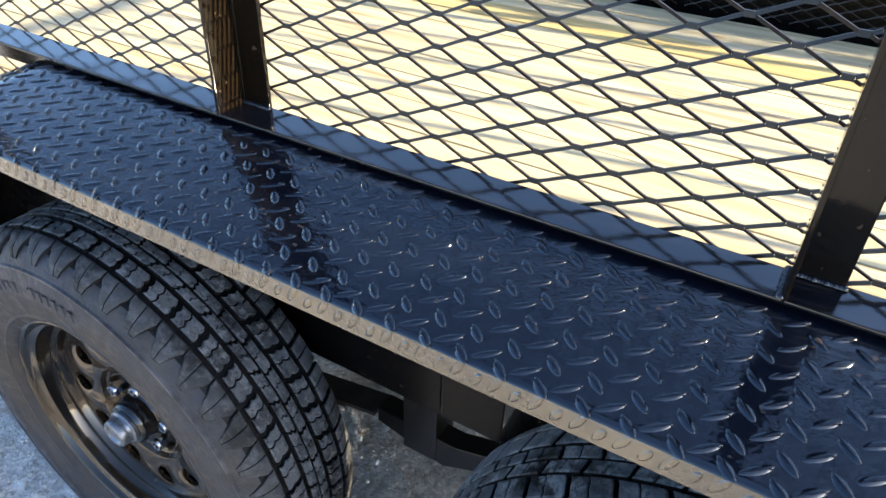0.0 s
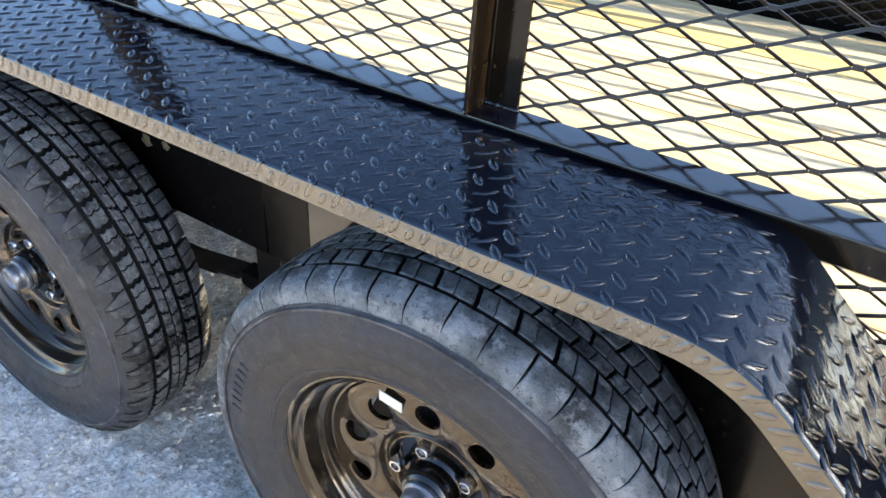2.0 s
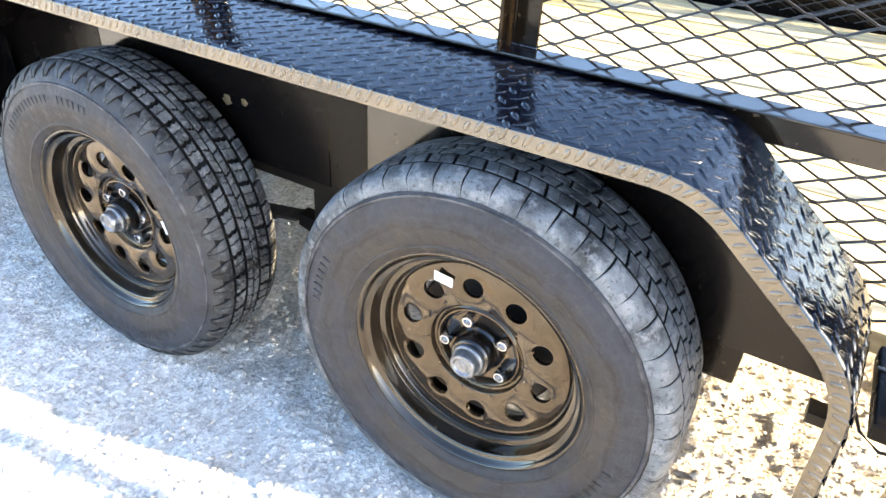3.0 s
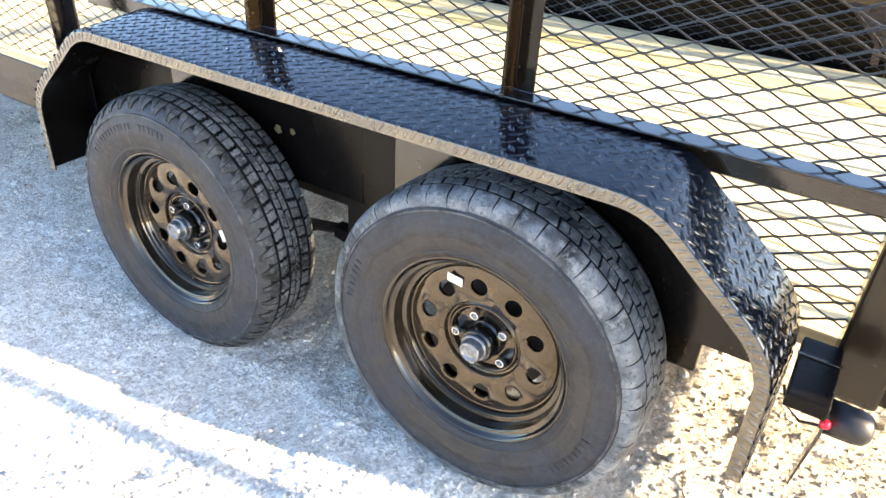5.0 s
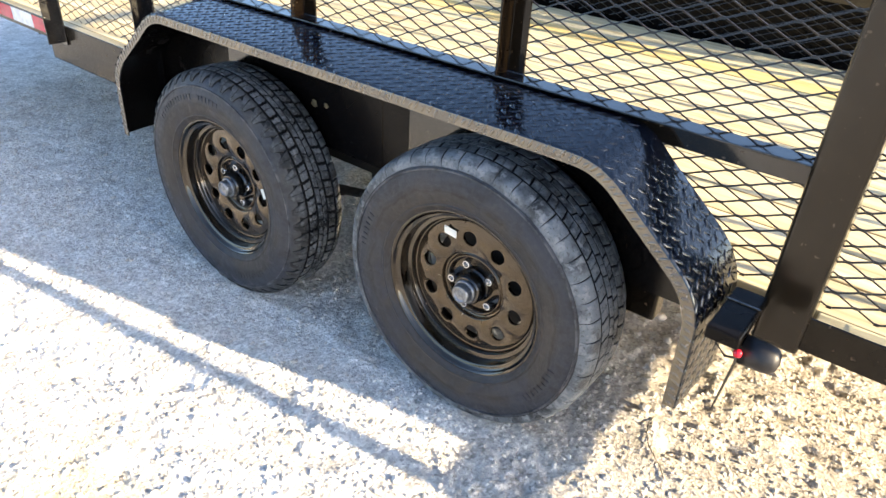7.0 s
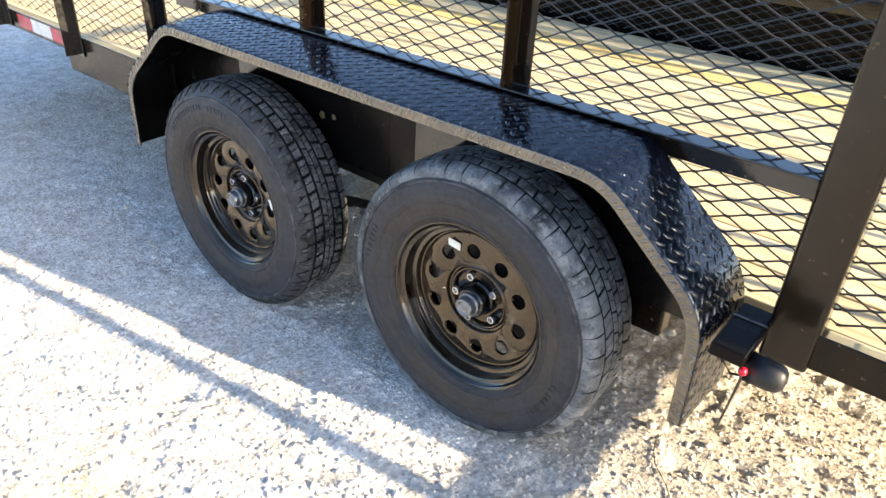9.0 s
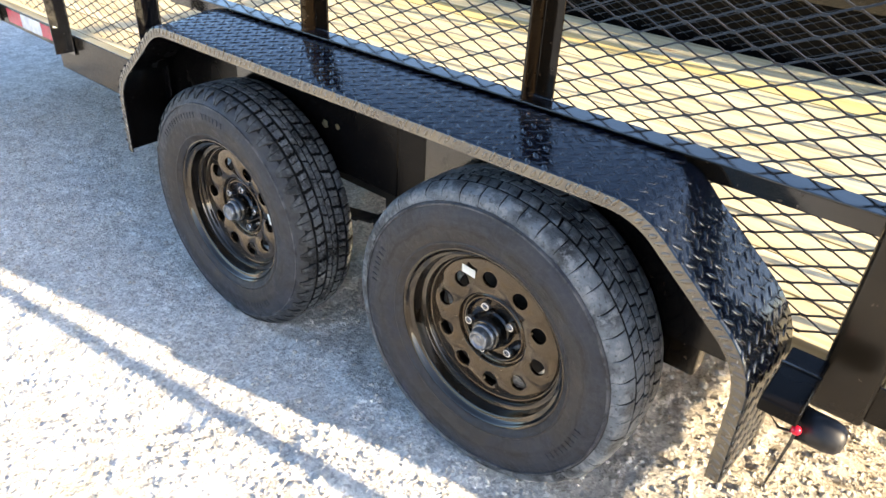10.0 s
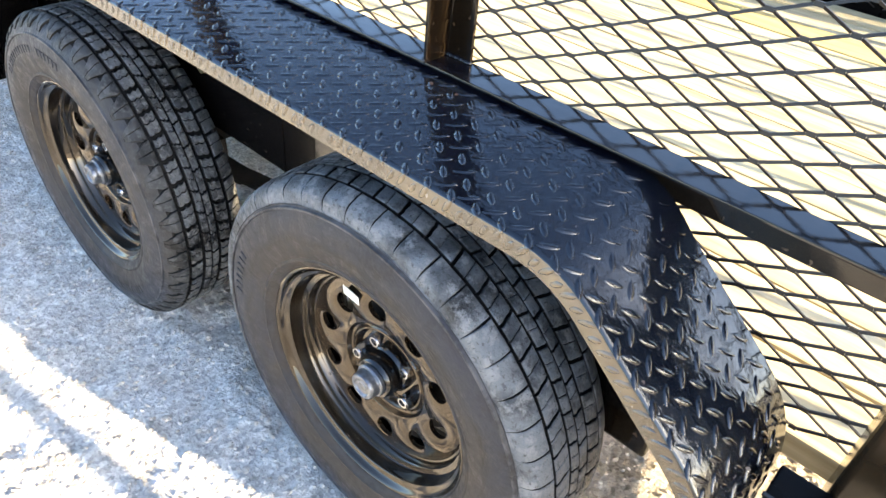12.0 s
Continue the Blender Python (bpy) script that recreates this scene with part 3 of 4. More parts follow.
def rounded(points, radius, seg=7):
    out = [Vector(points[0])]
    for a, b, c in zip(points, points[1:], points[2:]):
        a, b, c = Vector(a), Vector(b), Vector(c)
        u, v = (a - b).normalized(), (c - b).normalized()
        half = u.angle(v) / 2
        d = min(radius / math.tan(half), 0.09)
        p, q = b + u * d, b + v * d
        for i in range(seg + 1):
            s = i / seg
            out.append((1 - s) ** 2 * p + 2 * s * (1 - s) * b + s * s * q)
    out.append(Vector(points[-1]))
    return out


def along(line, step):
    """Evenly spaced (point, direction, length so far) along a line of points."""
    out, gone, k = [], 0.0, 0.0
    for a, b in zip(line, line[1:]):
        n = (b - a).length
        while k <= gone + n:
            out.append((a + (b - a) * ((k - gone) / n), (b - a) / n, k))
            k += step
        gone += n
    return out


LIP_Y, INNER_Y, LIP, SHEET, RISE = 0.004, 0.197, 0.026, 0.004, 0.100


def crown(y):
    """The plate rises a little towards the frame."""
    return RISE * max(0.0, y - LIP_Y - 0.006)


def level(m):
    """How far the plate lies level across, by its slope along: the ends are flat across."""
    return 0.55 * min(1.0, max(0.0, (abs(m[0]) - 0.35) / 0.29))


def build_fender(mirror=False):
    line = rounded(FENDER, BEND)
    n = len(line)
    normals = []
    for i in range(n):
        d = (line[min(i + 1, n - 1)] - line[max(i - 1, 0)]).normalized()
        normals.append(Vector((-d.y, d.x)))
    bm = bmesh.new()
    # section: inner edge, top, rounded outer edge, lip down, and back under
    sec = [(INNER_Y, crown(INNER_Y))]
    r = 0.006
    for i in range(5):
        a = math.pi / 2 * i / 4
        sec.append((LIP_Y + r - r * math.sin(a), -r + r * math.cos(a)))
    sec += [(LIP_Y, -LIP), (LIP_Y + SHEET, -LIP), (LIP_Y + SHEET, -SHEET), (INNER_Y, crown(INNER_Y) - SHEET)]
    rows = []
    for p, m in zip(line, normals):
        row = []
        for y, h in sec:
            q = p + m * (h - crown(y) * level(m) if h > -LIP and y == INNER_Y else h)
            row.append(bm.verts.new((q.x, FAR_Y + 0.235 - y if mirror else y, q.y)))
        rows.append(row)
    k = len(sec)
    for a, b in zip(rows, rows[1:]):
        for j in range(k):
            f = bm.faces.new((a[j], b[j], b[(j + 1) % k], a[(j + 1) % k]))
            f.material_index = 2 if j in (7, 8) else 0
    bm.faces.new(rows[0])
    bm.faces.new(rows[-1][::-1])
    bmesh.ops.recalc_face_normals(bm, faces=bm.faces[:])
    fender = tpart("fender", bm, PLATE, "glossy black tread-plate fender over both wheels")
    fender.data.materials.append(LIP_PAINT)
    fender.data.materials.append(SKIRT)
    for f in fender.data.polygons:
        f.use_smooth = True
        if abs(f.normal.y) > 0.9 and f.material_index == 0:
            f.material_index = 1
    fender.data.set_sharp_from_angle(angle=radians(40))
    if mirror:
        return fender
    # raised lozenges, turned in alternate rows; they also run down over the lip
    verts, faces = [], []
    ridge = [(-1.0, 0.0), (-0.86, 0.42), (-0.62, 0.72), (-0.30, 0.94), (0.0, 1.0), (0.30, 0.94), (0.62, 0.72), (0.86, 0.42), (1.0, 0.0)]
    arch = [(-1.0, -0.10), (-0.80, 0.38), (-0.42, 0.84), (0.0, 1.0), (0.42, 0.84), (0.80, 0.38), (1.0, -0.10)]

    lip_verts, lip_faces = [], []

    def lozenge(origin, ax, ay, up, ang, L, Wd, Ht, verts=verts, faces=faces):
        """A domed spindle, pointed at both ends."""
        ca, sa = math.cos(ang), math.sin(ang)
        u, v = ax * ca + ay * sa, ay * ca - ax * sa
        o, k = len(verts), len(arch)
        for s, g in ridge:
            g = max(g, 0.05)
            for c, h in arch:
                verts.append(origin + u * (s * L) + v * (c * g * Wd) + up * (h * math.sqrt(g) * Ht))
        for i in range(len(ridge) - 1):
            for j in range(k - 1):
                a = o + i * k + j
                faces.append((a, a + 1, a + k + 1, a + k))

    px, py = 0.0345, 0.0315
    mid = next(k for k, (p, d, s) in enumerate(along(line, 0.001)) if p.x > -0.01 - 1e-3) * 0.001
    total = along(line, 0.001)[-1][2]
    first = mid - math.floor(mid / (px / 2)) * (px / 2)
    parity = round((mid - first) / (px / 2))
    fine = along(line, 0.0005)
    k = 0
    while first + k * px / 2 < total - 0.004:
        p, d, s = fine[min(int(round((first + k * px / 2) / 0.0005)), len(fine) - 1)]
        up, ax = Vector((-d.y, 0, d.x)), Vector((d.x, 0, d.y))
        upright = (k - parity) % 2 == 0
        for r_ in range(8):
            y = LIP_Y - 0.0005 + py * (r_ if upright else r_ + 0.5)
            if r_ == 0 and upright:
                y += 0.0065
            if y > INNER_Y - 0.006:
                continue
            keep = 1 - level((up.x, up.z))
            tilt = Vector((0, 1, 0)) + up * RISE * keep
            lozenge(Vector((p.x, y, p.y)) + up * crown(y) * keep, ax, tilt.normalized(), (up - Vector((0, RISE * keep, 0))).normalized(), 2.36 if upright else 0.73, *((0.0116, 0.0049, 0.0021) if upright else (0.0134, 0.0042, 0.0016)))
        # the pattern wraps over the edge and runs out on the lip
        if s > 0.02:
            q = p - Vector((-d.y, d.x)) * (0.0115 if upright else 0.0145)
            lozenge(Vector((q.x, LIP_Y, q.y)), ax, up, Vector((0, -1, 0)), 1.05, 0.0115 if upright else 0.0085, 0.0042, 0.0018, lip_verts, lip_faces)
        k += 1
    ob = under_trailer(raw_part("tread_pattern", verts, faces, PLATE, fender, "raised lozenge tread pressed into the plate", True, "stuff"))
    ob.matrix_parent_inverse = Matrix.Identity(4)
    ob = under_trailer(raw_part("lip_pattern", lip_verts, lip_faces, LIP_PAINT, fender, "raised tread running out on the lip", True, "stuff"))
    ob.matrix_parent_inverse = Matrix.Identity(4)
    return fender


def build_skirt():
    """The closing plate between the fender and the frame, behind the wheels, in several pieces."""
    cut = 0.014
    line = rounded(FENDER, BEND)
    inner = []
    for i, p in enumerate(line):
        d = (line[min(i + 1, len(line) - 1)] - line[max(i - 1, 0)]).normalized()
        up = 0.0118 * (1 - level((-d.y, d.x)))
        inner.append((p.x - d.y * up, p.y + d.x * up))
    def low(x0, x1):
        return [(x0, 0.46), (x1, 0.46)]
    nose = [(-0.602, 0.7738), (-0.602, 0.43), (-0.9575, 0.43)] + [q for q in inner if q[0] < -0.61 and q[1] > 0.43]
    bright = [(-0.600, 0.7738), (-0.462, 0.7738), (-0.462, 0.43), (-0.600, 0.43)]
    front = [(-0.460, 0.7738), (cut - 0.0015, 0.7738)] + low(cut - 0.0015, -0.460)
    strip = [(cut + 0.0015, 0.7738), (0.100, 0.7738)] + low(0.100, cut + 0.0015)
    middle = [(0.1015, 0.7738), (0.40, 0.7738), (0.40, 0.43), (0.22, 0.43), (0.20, 0.46), (0.1015, 0.46)]
    rear = [(0.402, 0.7738)] + [q for q in inner if q[0] > 0.41 and q[1] > 0.43] + [(0.918, 0.43), (0.402, 0.43)]
    for outline, mat in ((nose, SKIRT), (bright, PANEL), (front, SKIRT), (strip, SKIRT), (middle, PANEL), (rear, REAR_PLATE)):
        tpart("skirt_plate", prism(outline, 1, 0.1790, 0.1828, 0.0), mat)
    far = [(-0.90, 0.43), (-0.90, 0.60), (-0.69, 0.765), (0.68, 0.765), (0.86, 0.60), (0.88, 0.43)]
    tpart("skirt_plate", prism(far, 1, FAR_Y + 0.052, FAR_Y + 0.056, 0.0), SKIRT)
    # two small pale tan spots
    for x, z, r in ((-0.238, 0.575, 0.011), (-0.192, 0.580, 0.008)):
        bm = revolve([(0.0, -0.0012), (r * 0.6, -0.0010), (r, 0.0)], 14)
        for v in bm.verts:
            v.co.x *= 1 + 0.35 * math.sin(5 * math.atan2(v.co.z, v.co.x) + x * 90)
        bm.transform(Matrix.Translation((x, 0.1789, z)))
        tpart("mud_splash", bm, SPOT_TAN, "small pale tan spot on the plate", True)
    tpart("frame_web", box(-0.42, 0.40, 0.2405, 0.2455, 0.396, 0.458, 0.001), UNDER)
    tpart("fender_brace", box(0.893, 0.925, 0.150, 0.186, 0.372, 0.392, 0.002), UNDER)


# ---- wheels ----
HUB_R, HUB_F = (0.411, 0.0, 0.340), (-0.447, -0.004, 0.304)
TYRE_R = 0.3425
# the tyre's outer skin from the outside bead to the inside one: radius, y
SKIN = [(0.2030, 0.0100), (0.2060, 0.0015), (0.2110, -0.0035), (0.2180, -0.0070), (0.2200, -0.0098), (0.2232, -0.0100), (0.2250, -0.0090), (0.2400, -0.0150), (0.2580, -0.0182), (0.2760, -0.0182),
        (0.2920, -0.0158), (0.3020, -0.0128), (0.3032, -0.0152), (0.3060, -0.0149), (0.3075, -0.0112), (0.3160, -0.0068), (0.3240, -0.0012), (0.3300, 0.0060), (0.3335, 0.0160), (0.3350, 0.0340), (0.3358, 0.0760),
        (0.3350, 0.1180), (0.3335, 0.1360), (0.3300, 0.1460), (0.3240, 0.1532), (0.3075, 0.1632), (0.2760, 0.1702), (0.2400, 0.1670), (0.2110, 0.1550), (0.2030, 0.1420)]


def tyre_casing(arcs):
    bm = revolve(SKIN, 120)
    # worn, unreadable raised marks on the sidewall
    for start, count, r in arcs:
        for i in range(count):
            a = start + i * 0.056
            rows = []
            for rr in (r - 0.0075, r + 0.0075):
                rows.append([bm.verts.new((rr * math.cos(a + s), y, rr * math.sin(a + s))) for s, y in ((-0.016, -0.0175), (-0.013, -0.0196), (0.013, -0.0196), (0.016, -0.0175))])
            for m in range(3):
                bm.faces.new((rows[0][m], rows[0][m + 1], rows[1][m + 1], rows[1][m]))
    bmesh.ops.recalc_face_normals(bm, faces=bm.faces[:])
    return bm


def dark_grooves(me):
    """The bottoms of the grooves: less dusty rubber, coloured darker for the shade inside."""
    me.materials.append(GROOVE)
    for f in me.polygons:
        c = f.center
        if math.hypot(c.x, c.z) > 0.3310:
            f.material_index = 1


def tread_blocks(open_tread):
    """Ribs of blocks; the first and last wrap round the shoulders. The front make has wide grooves and pointed shoulder lugs."""
    rng = random.Random(8)
    bm = bmesh.new()
    crown_line = [(q[1], q[0]) for q in SKIN[14:26]]

    def skin(y):
        return float(np.interp(y, [c[0] for c in crown_line], [c[1] for c in crown_line]))

    def block(edge, ys, lift, low=0.004, round_off=0.0013, top=0):
        """edge(f) gives the two angles at the share f of the block's width; ys its rows."""
        n = len(ys)
        rows = []
        for j, y in enumerate(ys):
            f = j / (n - 1)
            a0, a1 = edge(f)
            rows.append((y, a0, a1, lift if isinstance(lift, float) else lift(f)))
        tops, skirts = [], []
        for j, (y, a0, a1, h) in enumerate(rows):
            r = skin(y)
            tilt = 0.85 if y < 0.006 or y > 0.146 else 0.0
            out = h * tilt * (-1 if y < 0.07 else 1)
            ce = round_off / r
            yt = y + (round_off if j == 0 else -round_off if j == n - 1 else 0.0)
            line = []
            for k in range(4):
                g = k / 3
                a = a0 + ce + (a1 - a0 - 2 * ce) * g + rng.uniform(-0.0002, 0.0002) / r
                rr = r + h * (1 - 0.35 * tilt) + rng.uniform(-0.0006, 0.0004)
                line.append(bm.verts.new((rr * math.cos(a), yt + out, rr * math.sin(a))))
            tops.append(line)
            side = []
            for share in (0.82, -low / max(h, 0.002)):
                rr = r + h * share * (1 - 0.35 * tilt)
                side.append([bm.verts.new((rr * math.cos(a), y + out * max(share, 0.0), rr * math.sin(a))) for a in (a0, a1)])
            skirts.append(side)
        for p, q in zip(tops, tops[1:]):
            for k in range(3):
                bm.faces.new((p[k], p[k + 1], q[k + 1], q[k])).material_index = top
        for (p, sp), (q, sq) in zip(zip(tops, skirts), zip(tops[1:], skirts[1:])):
            for c, e in ((0, 0), (3, 1)):
                bm.faces.new((p[c], q[c], sq[0][e], sp[0][e])).material_index = top
                # feet and lower walls of the blocks take the shade-darkened groove rubber
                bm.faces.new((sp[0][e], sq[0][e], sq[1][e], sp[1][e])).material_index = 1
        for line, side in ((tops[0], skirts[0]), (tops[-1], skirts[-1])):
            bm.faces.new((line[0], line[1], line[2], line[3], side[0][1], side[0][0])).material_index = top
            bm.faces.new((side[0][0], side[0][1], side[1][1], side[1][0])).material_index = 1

    def rib(y0, y1, n, gaps, slant, zig, phase, height, rows=4, taper=0.0):
        pitch = 2 * math.pi / n
        for i in range(n):
            wide = gaps[i % len(gaps)] / TYRE_R
            a0 = pitch * (i + phase)
            j0 = rng.uniform(-0.0004, 0.0004) / TYRE_R
            h = height + rng.uniform(-0.0005, 0.0003)

            def edge(f, a0=a0, wide=wide, j0=j0):
                sh = (slant * (f - 0.5) * (y1 - y0) + zig * (abs((f * 2) % 1 - 0.5) - 0.25)) / TYRE_R
                slit = wide * min(1.0, taper + f * 2.0) if taper else wide
                return a0 + sh + j0, a0 + pitch - slit + sh + j0
            ys = [y0 + (y1 - y0) * k / (rows - 1) + rng.uniform(-0.0003, 0.0003) for k in range(rows)]
            block(edge, ys, (lambda f, h=h: 0.0012 + (h - 0.0012) * min(1.0, f * 4.0)) if taper else h)

    if open_tread:
        # lugs that narrow towards the sidewall, with shallow notches between their feet
        pitch = 2 * math.pi / 46
        for i in range(92):
            half, a0 = i % 2, pitch * (i // 2)

            def edge(f, a0=a0, half=half):
                cut = 0.34 * max(0.0, 1.0 - f * 1.5)
                sway = 0.006 * (f - 0.5) / TYRE_R
                if half:
                    return a0 + sway + pitch * 0.52, a0 + sway + pitch * (0.955 - cut)
                return a0 + sway + pitch * cut, a0 + sway + pitch * 0.495
            ys = [-0.0068 + 0.0300 * k / 7 for k in range(8)]
            block(edge, ys, lambda f: 0.0016 + 0.0059 * min(1.0, f * 1.5), top=2)
        for y0, y1, slant, phase, gaps in ((0.0300, 0.0540, 0.20, 0.3, (0.0024, 0.0092)), (0.0610, 0.0745, -0.35, 0.1, (0.0050, 0.0016)), (0.0775, 0.0910, 0.35, 0.7, (0.0016, 0.0050)), (0.0975, 0.1215, -0.20, 0.5, (0.0092, 0.0024))):
            rib(y0, y1, 92, gaps, slant, 0.0080, phase, 0.0078, 7)
        rib(0.1290, 0.1540, 92, (0.0066, 0.0020), 0.20, 0.0, 0.1, 0.0074, 6)
    else:
        rib(-0.0100, 0.0238, 46, (0.0032, 0.0022), 0.10, 0.0, 0.0, 0.0062, 10, 0.02)
        for y0, y1, slant, phase, gaps in ((0.0280, 0.0556, 0.30, 0.56, (0.0050, 0.0010)), (0.0596, 0.0760, -0.20, 0.2, (0.0044, 0.0010)), (0.0786, 0.0952, 0.20, 0.7, (0.0010, 0.0044)), (0.0994, 0.1256, -0.30, 0.3, (0.0050, 0.0010))):
            rib(y0, y1, 46 * len(gaps), gaps, slant, 0.0030, phase, 0.0066, 6)
        rib(0.1290, 0.1600, 46, (0.0026, 0.0034), -0.10, 0.0, 0.6, 0.0062, 9)
    bmesh.ops.recalc_face_normals(bm, faces=bm.faces[:])
    return bm


def disc_bm(r0, r1, hole_r, hole_at, count, depth, thick=0.004):
    """A wheel disc from r0 to r1 with round holes; depth(r) is its y."""
    bm = bmesh.new()
    half = math.pi / count
    spec = []
    steps = 40
    for i in range(steps):
        f = 2 * math.pi * i / steps
        c, s = math.cos(f), math.sin(f)
        reach = []
        if abs(c) > 1e-6:
            reach.append(((r1 if c > 0 else r0) - hole_at) / c)
        if abs(s) > 1e-6:
            reach.append(half * hole_at / abs(s))
        spec.append((c, s, min(reach)))
    for k in range(count):
        mid = 2 * math.pi * k / count + radians(24)
        loops = []
        for what in (0, 1, 2, 3):
            loop = []
            for c, s, e in spec:
                q = hole_r if what in (0, 1) else hole_r + 0.006 if what == 2 else e
                r, a = hole_at + q * c, mid + q * s / hole_at
                y = depth(r) + (thick + 0.006 if what == 0 else 0.0025 if what == 1 else 0.0)
                loop.append(bm.verts.new((r * math.cos(a), y, r * math.sin(a))))
            loops.append(loop)
        for p, q in zip(loops, loops[1:]):
            for i in range(steps):
                bm.faces.new((p[i], p[(i + 1) % steps], q[(i + 1) % steps], q[i]))
    bmesh.ops.remove_doubles(bm, verts=bm.verts[:], dist=0.0004)
    bmesh.ops.recalc_face_normals(bm, faces=bm.faces[:])
    return bm


def nut_bm():
    bm = bmesh.new()
    rings = []
    for r, y in ((0.0116, 0.0), (0.0116, -0.017), (0.0104, -0.0215), (0.0090, -0.0240), (0.0068, -0.0240), (0.0060, -0.0160), (0.0020, -0.0155)):
        rings.append([bm.verts.new((r * math.cos(math.pi * i / 6) * (1 if i % 2 == 0 or r < 0.0105 else 0.93), y, r * math.sin(math.pi * i / 6) * (1 if i % 2 == 0 or r < 0.0105 else 0.93))) for i in range(12)])
    for p, q in zip(rings, rings[1:]):
        for i in range(12):
            bm.faces.new((p[i], p[(i + 1) % 12], q[(i + 1) % 12], q[i]))
    bm.faces.new(rings[-1])
    bmesh.ops.recalc_face_normals(bm, faces=bm.faces[:])
    return bm


def disc_depth(r):
    # crowned between the hub pad and the rim well
    return 0.0495 - 0.0075 * math.sin(math.pi * min(max((r - 0.088) / 0.076, 0), 1))


def build_wheel():
    wheel = empty("wheel", *HUB_R)
    wheel.parent = trailer
    under_trailer(wheel)
    tagged(wheel, "black steel wheel with ten round holes and a dusty tyre")
    def p(name, bm, mat, label="", smooth=True, sharp=35):
        ob = part(name, bm, mat, wheel, label, smooth)
        if smooth:
            ob.data.set_sharp_from_angle(angle=radians(sharp))
        return ob
    casing = p("tyre", tyre_casing(((2.70, 7, 0.2780), (5.6, 9, 0.2680))), TYRE, "dusty black rubber tyre", True, 28)
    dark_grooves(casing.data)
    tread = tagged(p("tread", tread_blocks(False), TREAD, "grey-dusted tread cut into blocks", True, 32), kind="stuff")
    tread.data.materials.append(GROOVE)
    # from the flange's edge over two wells to the disc
    flange = [(0.2060, 0.0080), (0.2075, 0.0030), (0.2065, 0.0004), (0.2040, 0.0000), (0.2015, 0.0015), (0.1995, 0.0050), (0.1975, 0.0095), (0.1940, 0.0122), (0.1900, 0.0130),
              (0.1880, 0.0150), (0.1868, 0.0220), (0.1855, 0.0335), (0.1835, 0.0378), (0.1790, 0.0390), (0.1745, 0.0396), (0.1728, 0.0420), (0.1718, 0.0485), (0.1700, 0.0522),
              (0.1672, 0.0530), (0.1652, 0.0518), (0.1640, 0.0495)]
    p("rim", revolve(flange, 96), RIM, "glossy black stepped steel rim")
    p("disc", disc_bm(0.088, 0.1640, 0.0180, 0.1248, 10, disc_depth), DISC, "glossy black disc with ten round holes")
    p("inner_barrel", revolve([(0.150, 0.075), (0.165, 0.10), (0.19, 0.128)], 48), UNDER)
    p("brake_drum", revolve([(0.02, 0.088), (0.128, 0.088), (0.132, 0.092), (0.132, 0.14), (0.02, 0.14)], 48), GREASE)
    pad = [(0.0882, 0.0496), (0.0868, 0.0505), (0.0855, 0.0540), (0.0835, 0.0585), (0.0805, 0.0600), (0.0780, 0.0590), (0.0755, 0.0560), (0.0730, 0.0555), (0.0705, 0.0580), (0.0690, 0.0640), (0.0665, 0.0680), (0.0620, 0.0690), (0.0470, 0.0690), (0.0, 0.0690)]
    p("hub_pad", revolve(pad, 64), DISC)
    p("hub", revolve([(0.0440, 0.0700), (0.0435, 0.0610), (0.0415, 0.0570), (0.0385, 0.0540), (0.0375, 0.0360), (0.0362, 0.0300), (0.0330, 0.0265), (0.0290, 0.0260)], 44), HUB, "glossy black wheel hub")
    p("dust_cap", revolve([(0.0272, 0.0300), (0.0282, 0.0262), (0.0282, 0.0215), (0.0268, 0.0196), (0.0248, 0.0190), (0.0240, 0.0178), (0.0236, 0.0120), (0.0230, 0.0060), (0.0212, 0.0030), (0.0185, 0.0018), (0.0165, 0.0020), (0.0152, 0.0036), (0.0140, 0.0052), (0.0092, 0.0054), (0.0078, 0.0042), (0.0, 0.0042)], 44), CAP, "dull zinc dust cap")
    nut = None
    for i in range(5):
        a = radians(109 + 72 * i)
        if nut is None:
            nut = p("lug_nut", nut_bm(), CHROME, "bright chrome lug nut", True)
            ob = nut
        else:
            ob = new("lug_nut", nut.data)
            ob.parent = wheel
            tagged(ob, "bright chrome lug nut")
        ob.location = (0.0575 * math.cos(a), 0.0695, 0.0575 * math.sin(a))
    return wheel


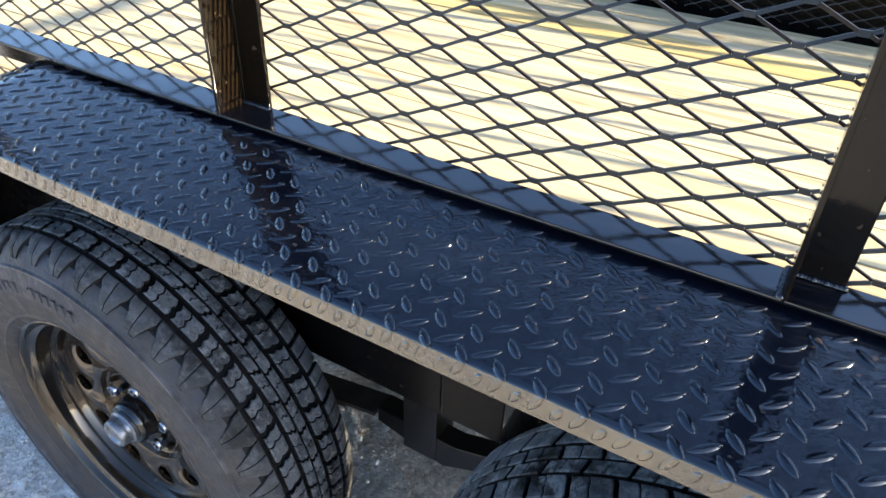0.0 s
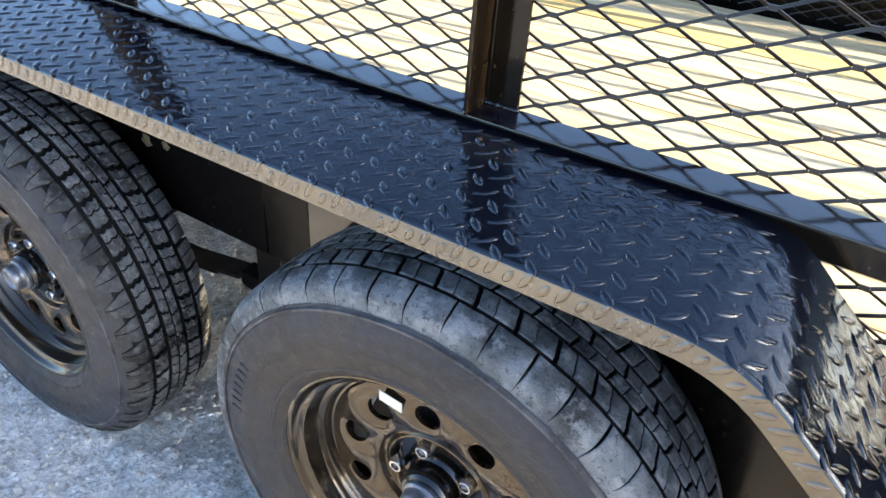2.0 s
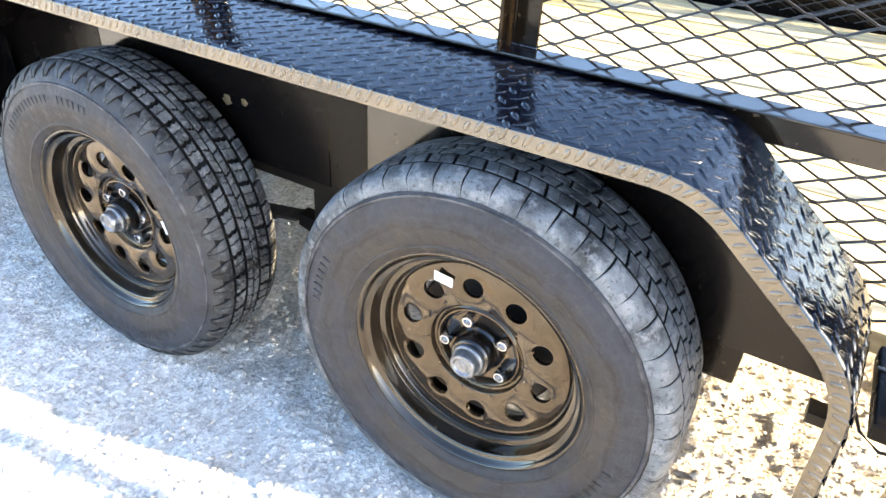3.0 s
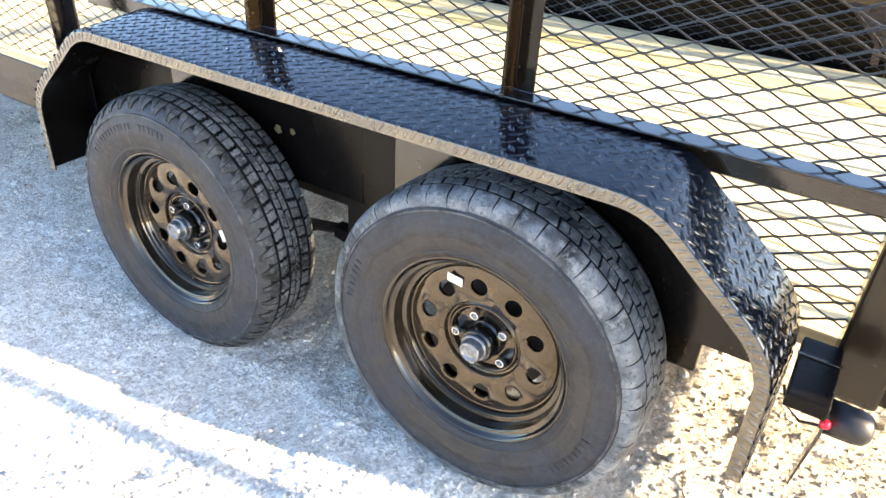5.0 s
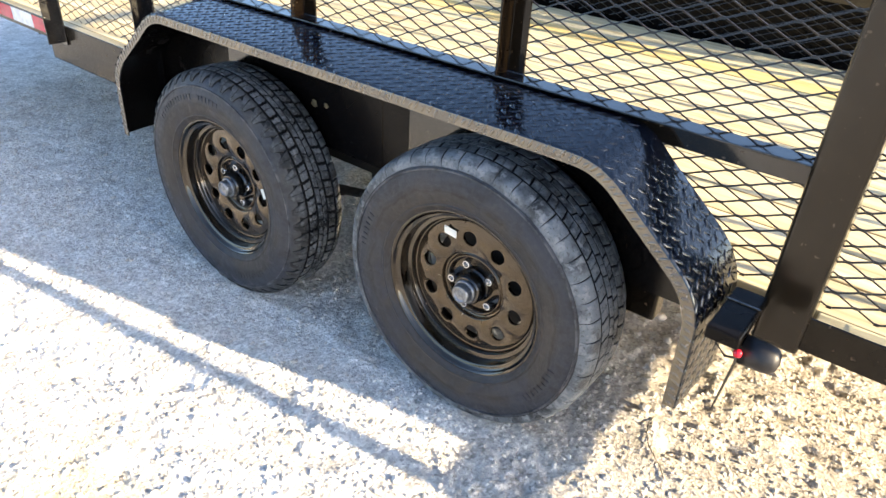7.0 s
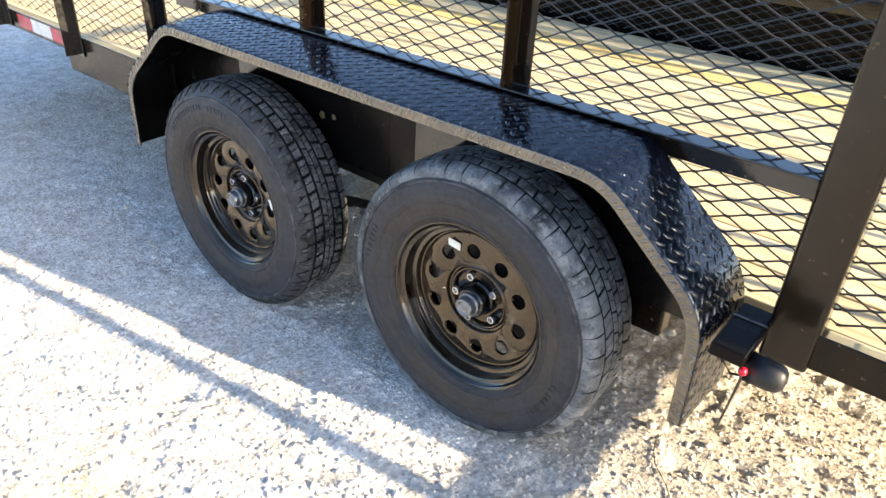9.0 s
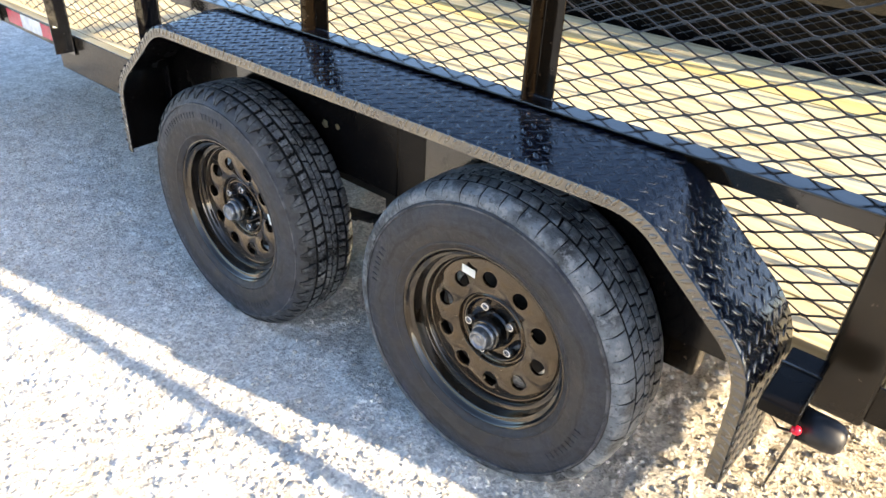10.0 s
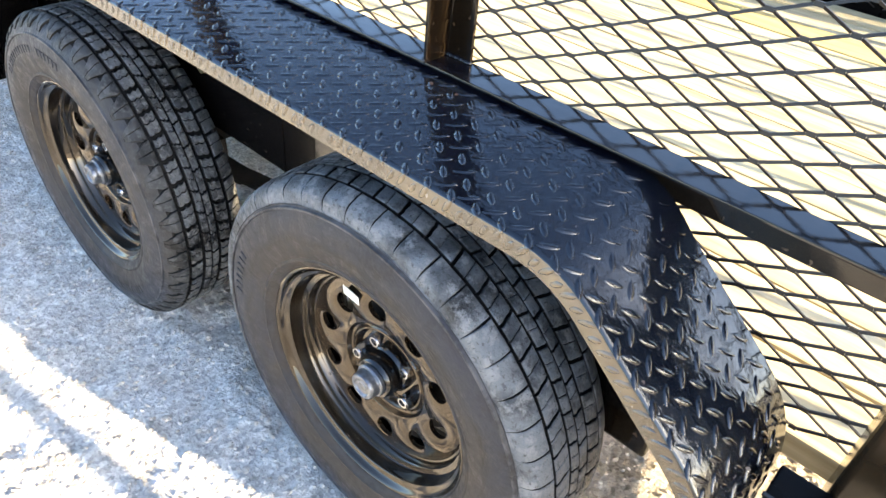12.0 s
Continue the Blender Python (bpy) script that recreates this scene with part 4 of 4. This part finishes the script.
def build_wheels():
    rear = build_wheel()
    def more(spot, flip=False):
        made = {}
        for o in (rear, *rear.children):
            c = o.copy()
            scene.collection.objects.link(c)
            made[o] = c
            if o is not rear:
                c.parent = made[rear]
        w = made[rear]
        w.matrix_basis = pose(*spot, 0, -44, 180 if flip else 0)
        return w
    front = more(HUB_F)
    # the front tyre is another make, with a more open tread
    fresh = []
    for bm, mat in zip((tyre_casing(((0.63, 6, 0.2760), (1.06, 13, 0.2760), (4.2, 9, 0.2680))), tread_blocks(True)), (TYRE, TREAD_DARK)):
        me = bpy.data.meshes.new("tyre")
        for f in bm.faces:
            f.smooth = True
        bm.to_mesh(me)
        bm.free()
        me.materials.append(mat)
        me.set_sharp_from_angle(angle=radians(28))
        fresh.append(me)
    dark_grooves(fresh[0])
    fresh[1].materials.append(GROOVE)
    fresh[1].materials.append(SHOULDER)
    for o in front.children:
        if o.name.startswith("tyre"):
            o.data = fresh[0]
        if o.name.startswith("tread"):
            o.data = fresh[1]
            tagged(o, "dark tread cut into blocks with grey flecks")
    more((HUB_R[0], FAR_Y + 0.235, HUB_R[2]), True)
    more((HUB_F[0], FAR_Y + 0.235, HUB_F[2]), True)
    # paper labels left on the discs
    bm = box(-0.017, 0.017, -0.0006, 0.0006, -0.0105, 0.0105, 0.0)
    ob = part("paper_label", bm, PAPER, rear, "white paper label stuck on the disc")
    ob.matrix_basis = pose(-0.064, 0.0405, 0.125, 10, 6, 0)
    ob = part("paper_label", box(-0.015, 0.015, -0.0006, 0.0006, -0.0095, 0.0095, 0.0), PAPER, front, "white paper label stuck on the disc")
    ob.matrix_basis = pose(0, 0, 0, 0, -44, 0).inverted() @ pose(0.139, 0.0405, 0.020, 0, 64, -8)
    # axles, leaf springs and the rocker between them
    for hx, _, hz in (HUB_R, HUB_F):
        tpart("axle", tube([(hx, 0.14, hz), (hx, FAR_Y + 0.09, hz)], 0.030, 14), GREASE, smooth=True)
        for k in range(4):
            span = 0.30 - 0.06 * k
            tpart("spring_leaf", prism([(hx + s * span, hz - 0.048 + 0.035 * s * s * span / 0.3 - 0.009 * k + (0.0075 if up else 0)) for up, ss in ((0, (-1, -0.5, 0, 0.5, 1)), (1, (1, 0.5, 0, -0.5, -1))) for s in ss], 1, 0.250, 0.295, 0.0), GREASE)
        tpart("spring_seat", box(hx - 0.066, hx + 0.066, 0.246, 0.299, hz - 0.085, hz + 0.008, 0.004), GREASE)
    tpart("rocker", prism([(-0.14, 0.285), (-0.02, 0.255), (0.12, 0.315), (0.12, 0.345), (0.0, 0.31), (-0.14, 0.315)], 1, 0.250, 0.285, 0.002), UNDER)
    tpart("spring_hanger", box(-0.09, -0.03, 0.247, 0.30, 0.26, 0.395, 0.003), UNDER)


def build_tail_lamp():
    """A lamp bracket between the fender's tail and the post, with a rubber-booted lamp."""
    bracket = tpart("lamp_bracket", box(0.938, 0.998, -0.006, 0.1565, 0.498, 0.524, 0.005, 3), SKIRT, "black steel lamp bracket")
    def q(name, bm, mat, label="", smooth=False):
        ob = part(name, bm, mat, bracket, label, smooth)
        ob.matrix_parent_inverse = Matrix.Identity(4)
        return ob
    q("cover_seam", box(0.936, 1.000, 0.098, 0.104, 0.5235, 0.5265, 0.0008), PAINT)
    bm = revolve([(0.0, -0.064), (0.016, -0.061), (0.0235, -0.054), (0.0268, -0.040), (0.0275, 0.0), (0.0, 0.0)], 28)
    bm.transform(pose(1.000, 0.036, 0.480, 0, 0, 90))
    q("lamp_boot", bm, BOOT, "black rubber lamp boot", True)
    q("mounting_plate", box(0.996, 1.001, 0.004, 0.060, 0.463, 0.498, 0.001), PAINT)
    bm = bmesh.new()
    bmesh.ops.create_icosphere(bm, subdivisions=2, radius=0.0082)
    bm.transform(Matrix.Translation((0.999, 0.0015, 0.490)))
    q("red_lens", bm, LENS, "small red lens", True)
    q("plate_tongue", prism([(0.996, 0.463), (1.001, 0.463), (0.989, 0.350), (0.986, 0.350)], 1, 0.006, 0.030, 0.0), PAINT)
    for o in (bracket, *bracket.children):
        o.data.transform(Matrix.Translation((-0.002, 0.0, 0.013)))
    wire = [(0.999, 0.05, 0.460), (0.970, 0.06, 0.445), (0.945, 0.08, 0.45), (0.935, 0.12, 0.455)]
    q("wire", tube(wire, 0.0025, 6), BOOT)


def build_tape():
    x = -1.70
    for k in range(3):
        length = 0.125 if k % 2 == 0 else 0.17
        tpart("reflector_tape", box(x - length, x - 0.0005, RAIL_Y - 0.0012, RAIL_Y - 0.0002, 0.464, 0.516, 0.0), RED if k % 2 == 0 else WHITE, "red reflector tape" if k % 2 == 0 else "white reflector tape")
        x -= length


build_frame()
build_posts()
build_welds()
build_mesh_sides()
build_tail_gate()
build_fender()
build_fender(True)
build_skirt()
build_wheels()
build_tail_lamp()
build_tape()


# ---- the dark trailer parked on the far side ----
def build_neighbour():
    other = tagged(empty("parked_trailer", -1.0, 3.4, ground_z(-1.0)), "dark brown-black steel trailer parked alongside, in shade", "trailer")
    def q(name, bm, mat=DARK, label=""):
        ob = part(name, bm, mat, other, label)
        ob.matrix_parent_inverse = Matrix.Translation((1.0, -3.4, -ground_z(-1.0)))
        return ob
    q("side_wall", prism([(-4.5, 0.05), (1.25, 0.05), (1.05, 1.5), (-4.5, 1.5)], 1, 2.62, 2.70, 0.004))
    q("bed", box(-4.5, 1.2, 2.72, 4.4, 0.74, 0.82, 0.004))
    for i in range(14):
        x = -4.2 + 0.38 * i
        q("rib", box(x, x + 0.05, 2.58, 2.619, 0.15, 1.45, 0.004))
    panel = expanded_mesh("mesh_panel", -2.4, 1.0, 0.40, 1.44, lambda a, b, s: (a, 2.565 + s, b), owner=other)
    panel.matrix_parent_inverse = Matrix.Translation((1.0, -3.4, -ground_z(-1.0)))
    for x in (-2.2, -0.2):
        bm = revolve([(0.1, -0.1), (0.33, -0.1), (0.35, -0.05), (0.35, 0.05), (0.33, 0.1), (0.1, 0.1)], 40)
        bm.transform(Matrix.Translation((x, 2.85, ground_z(x) + 0.345)))
        q("wheel", bm, TYRE)


build_neighbour()

# ---- the deck boards ----
build_deck()
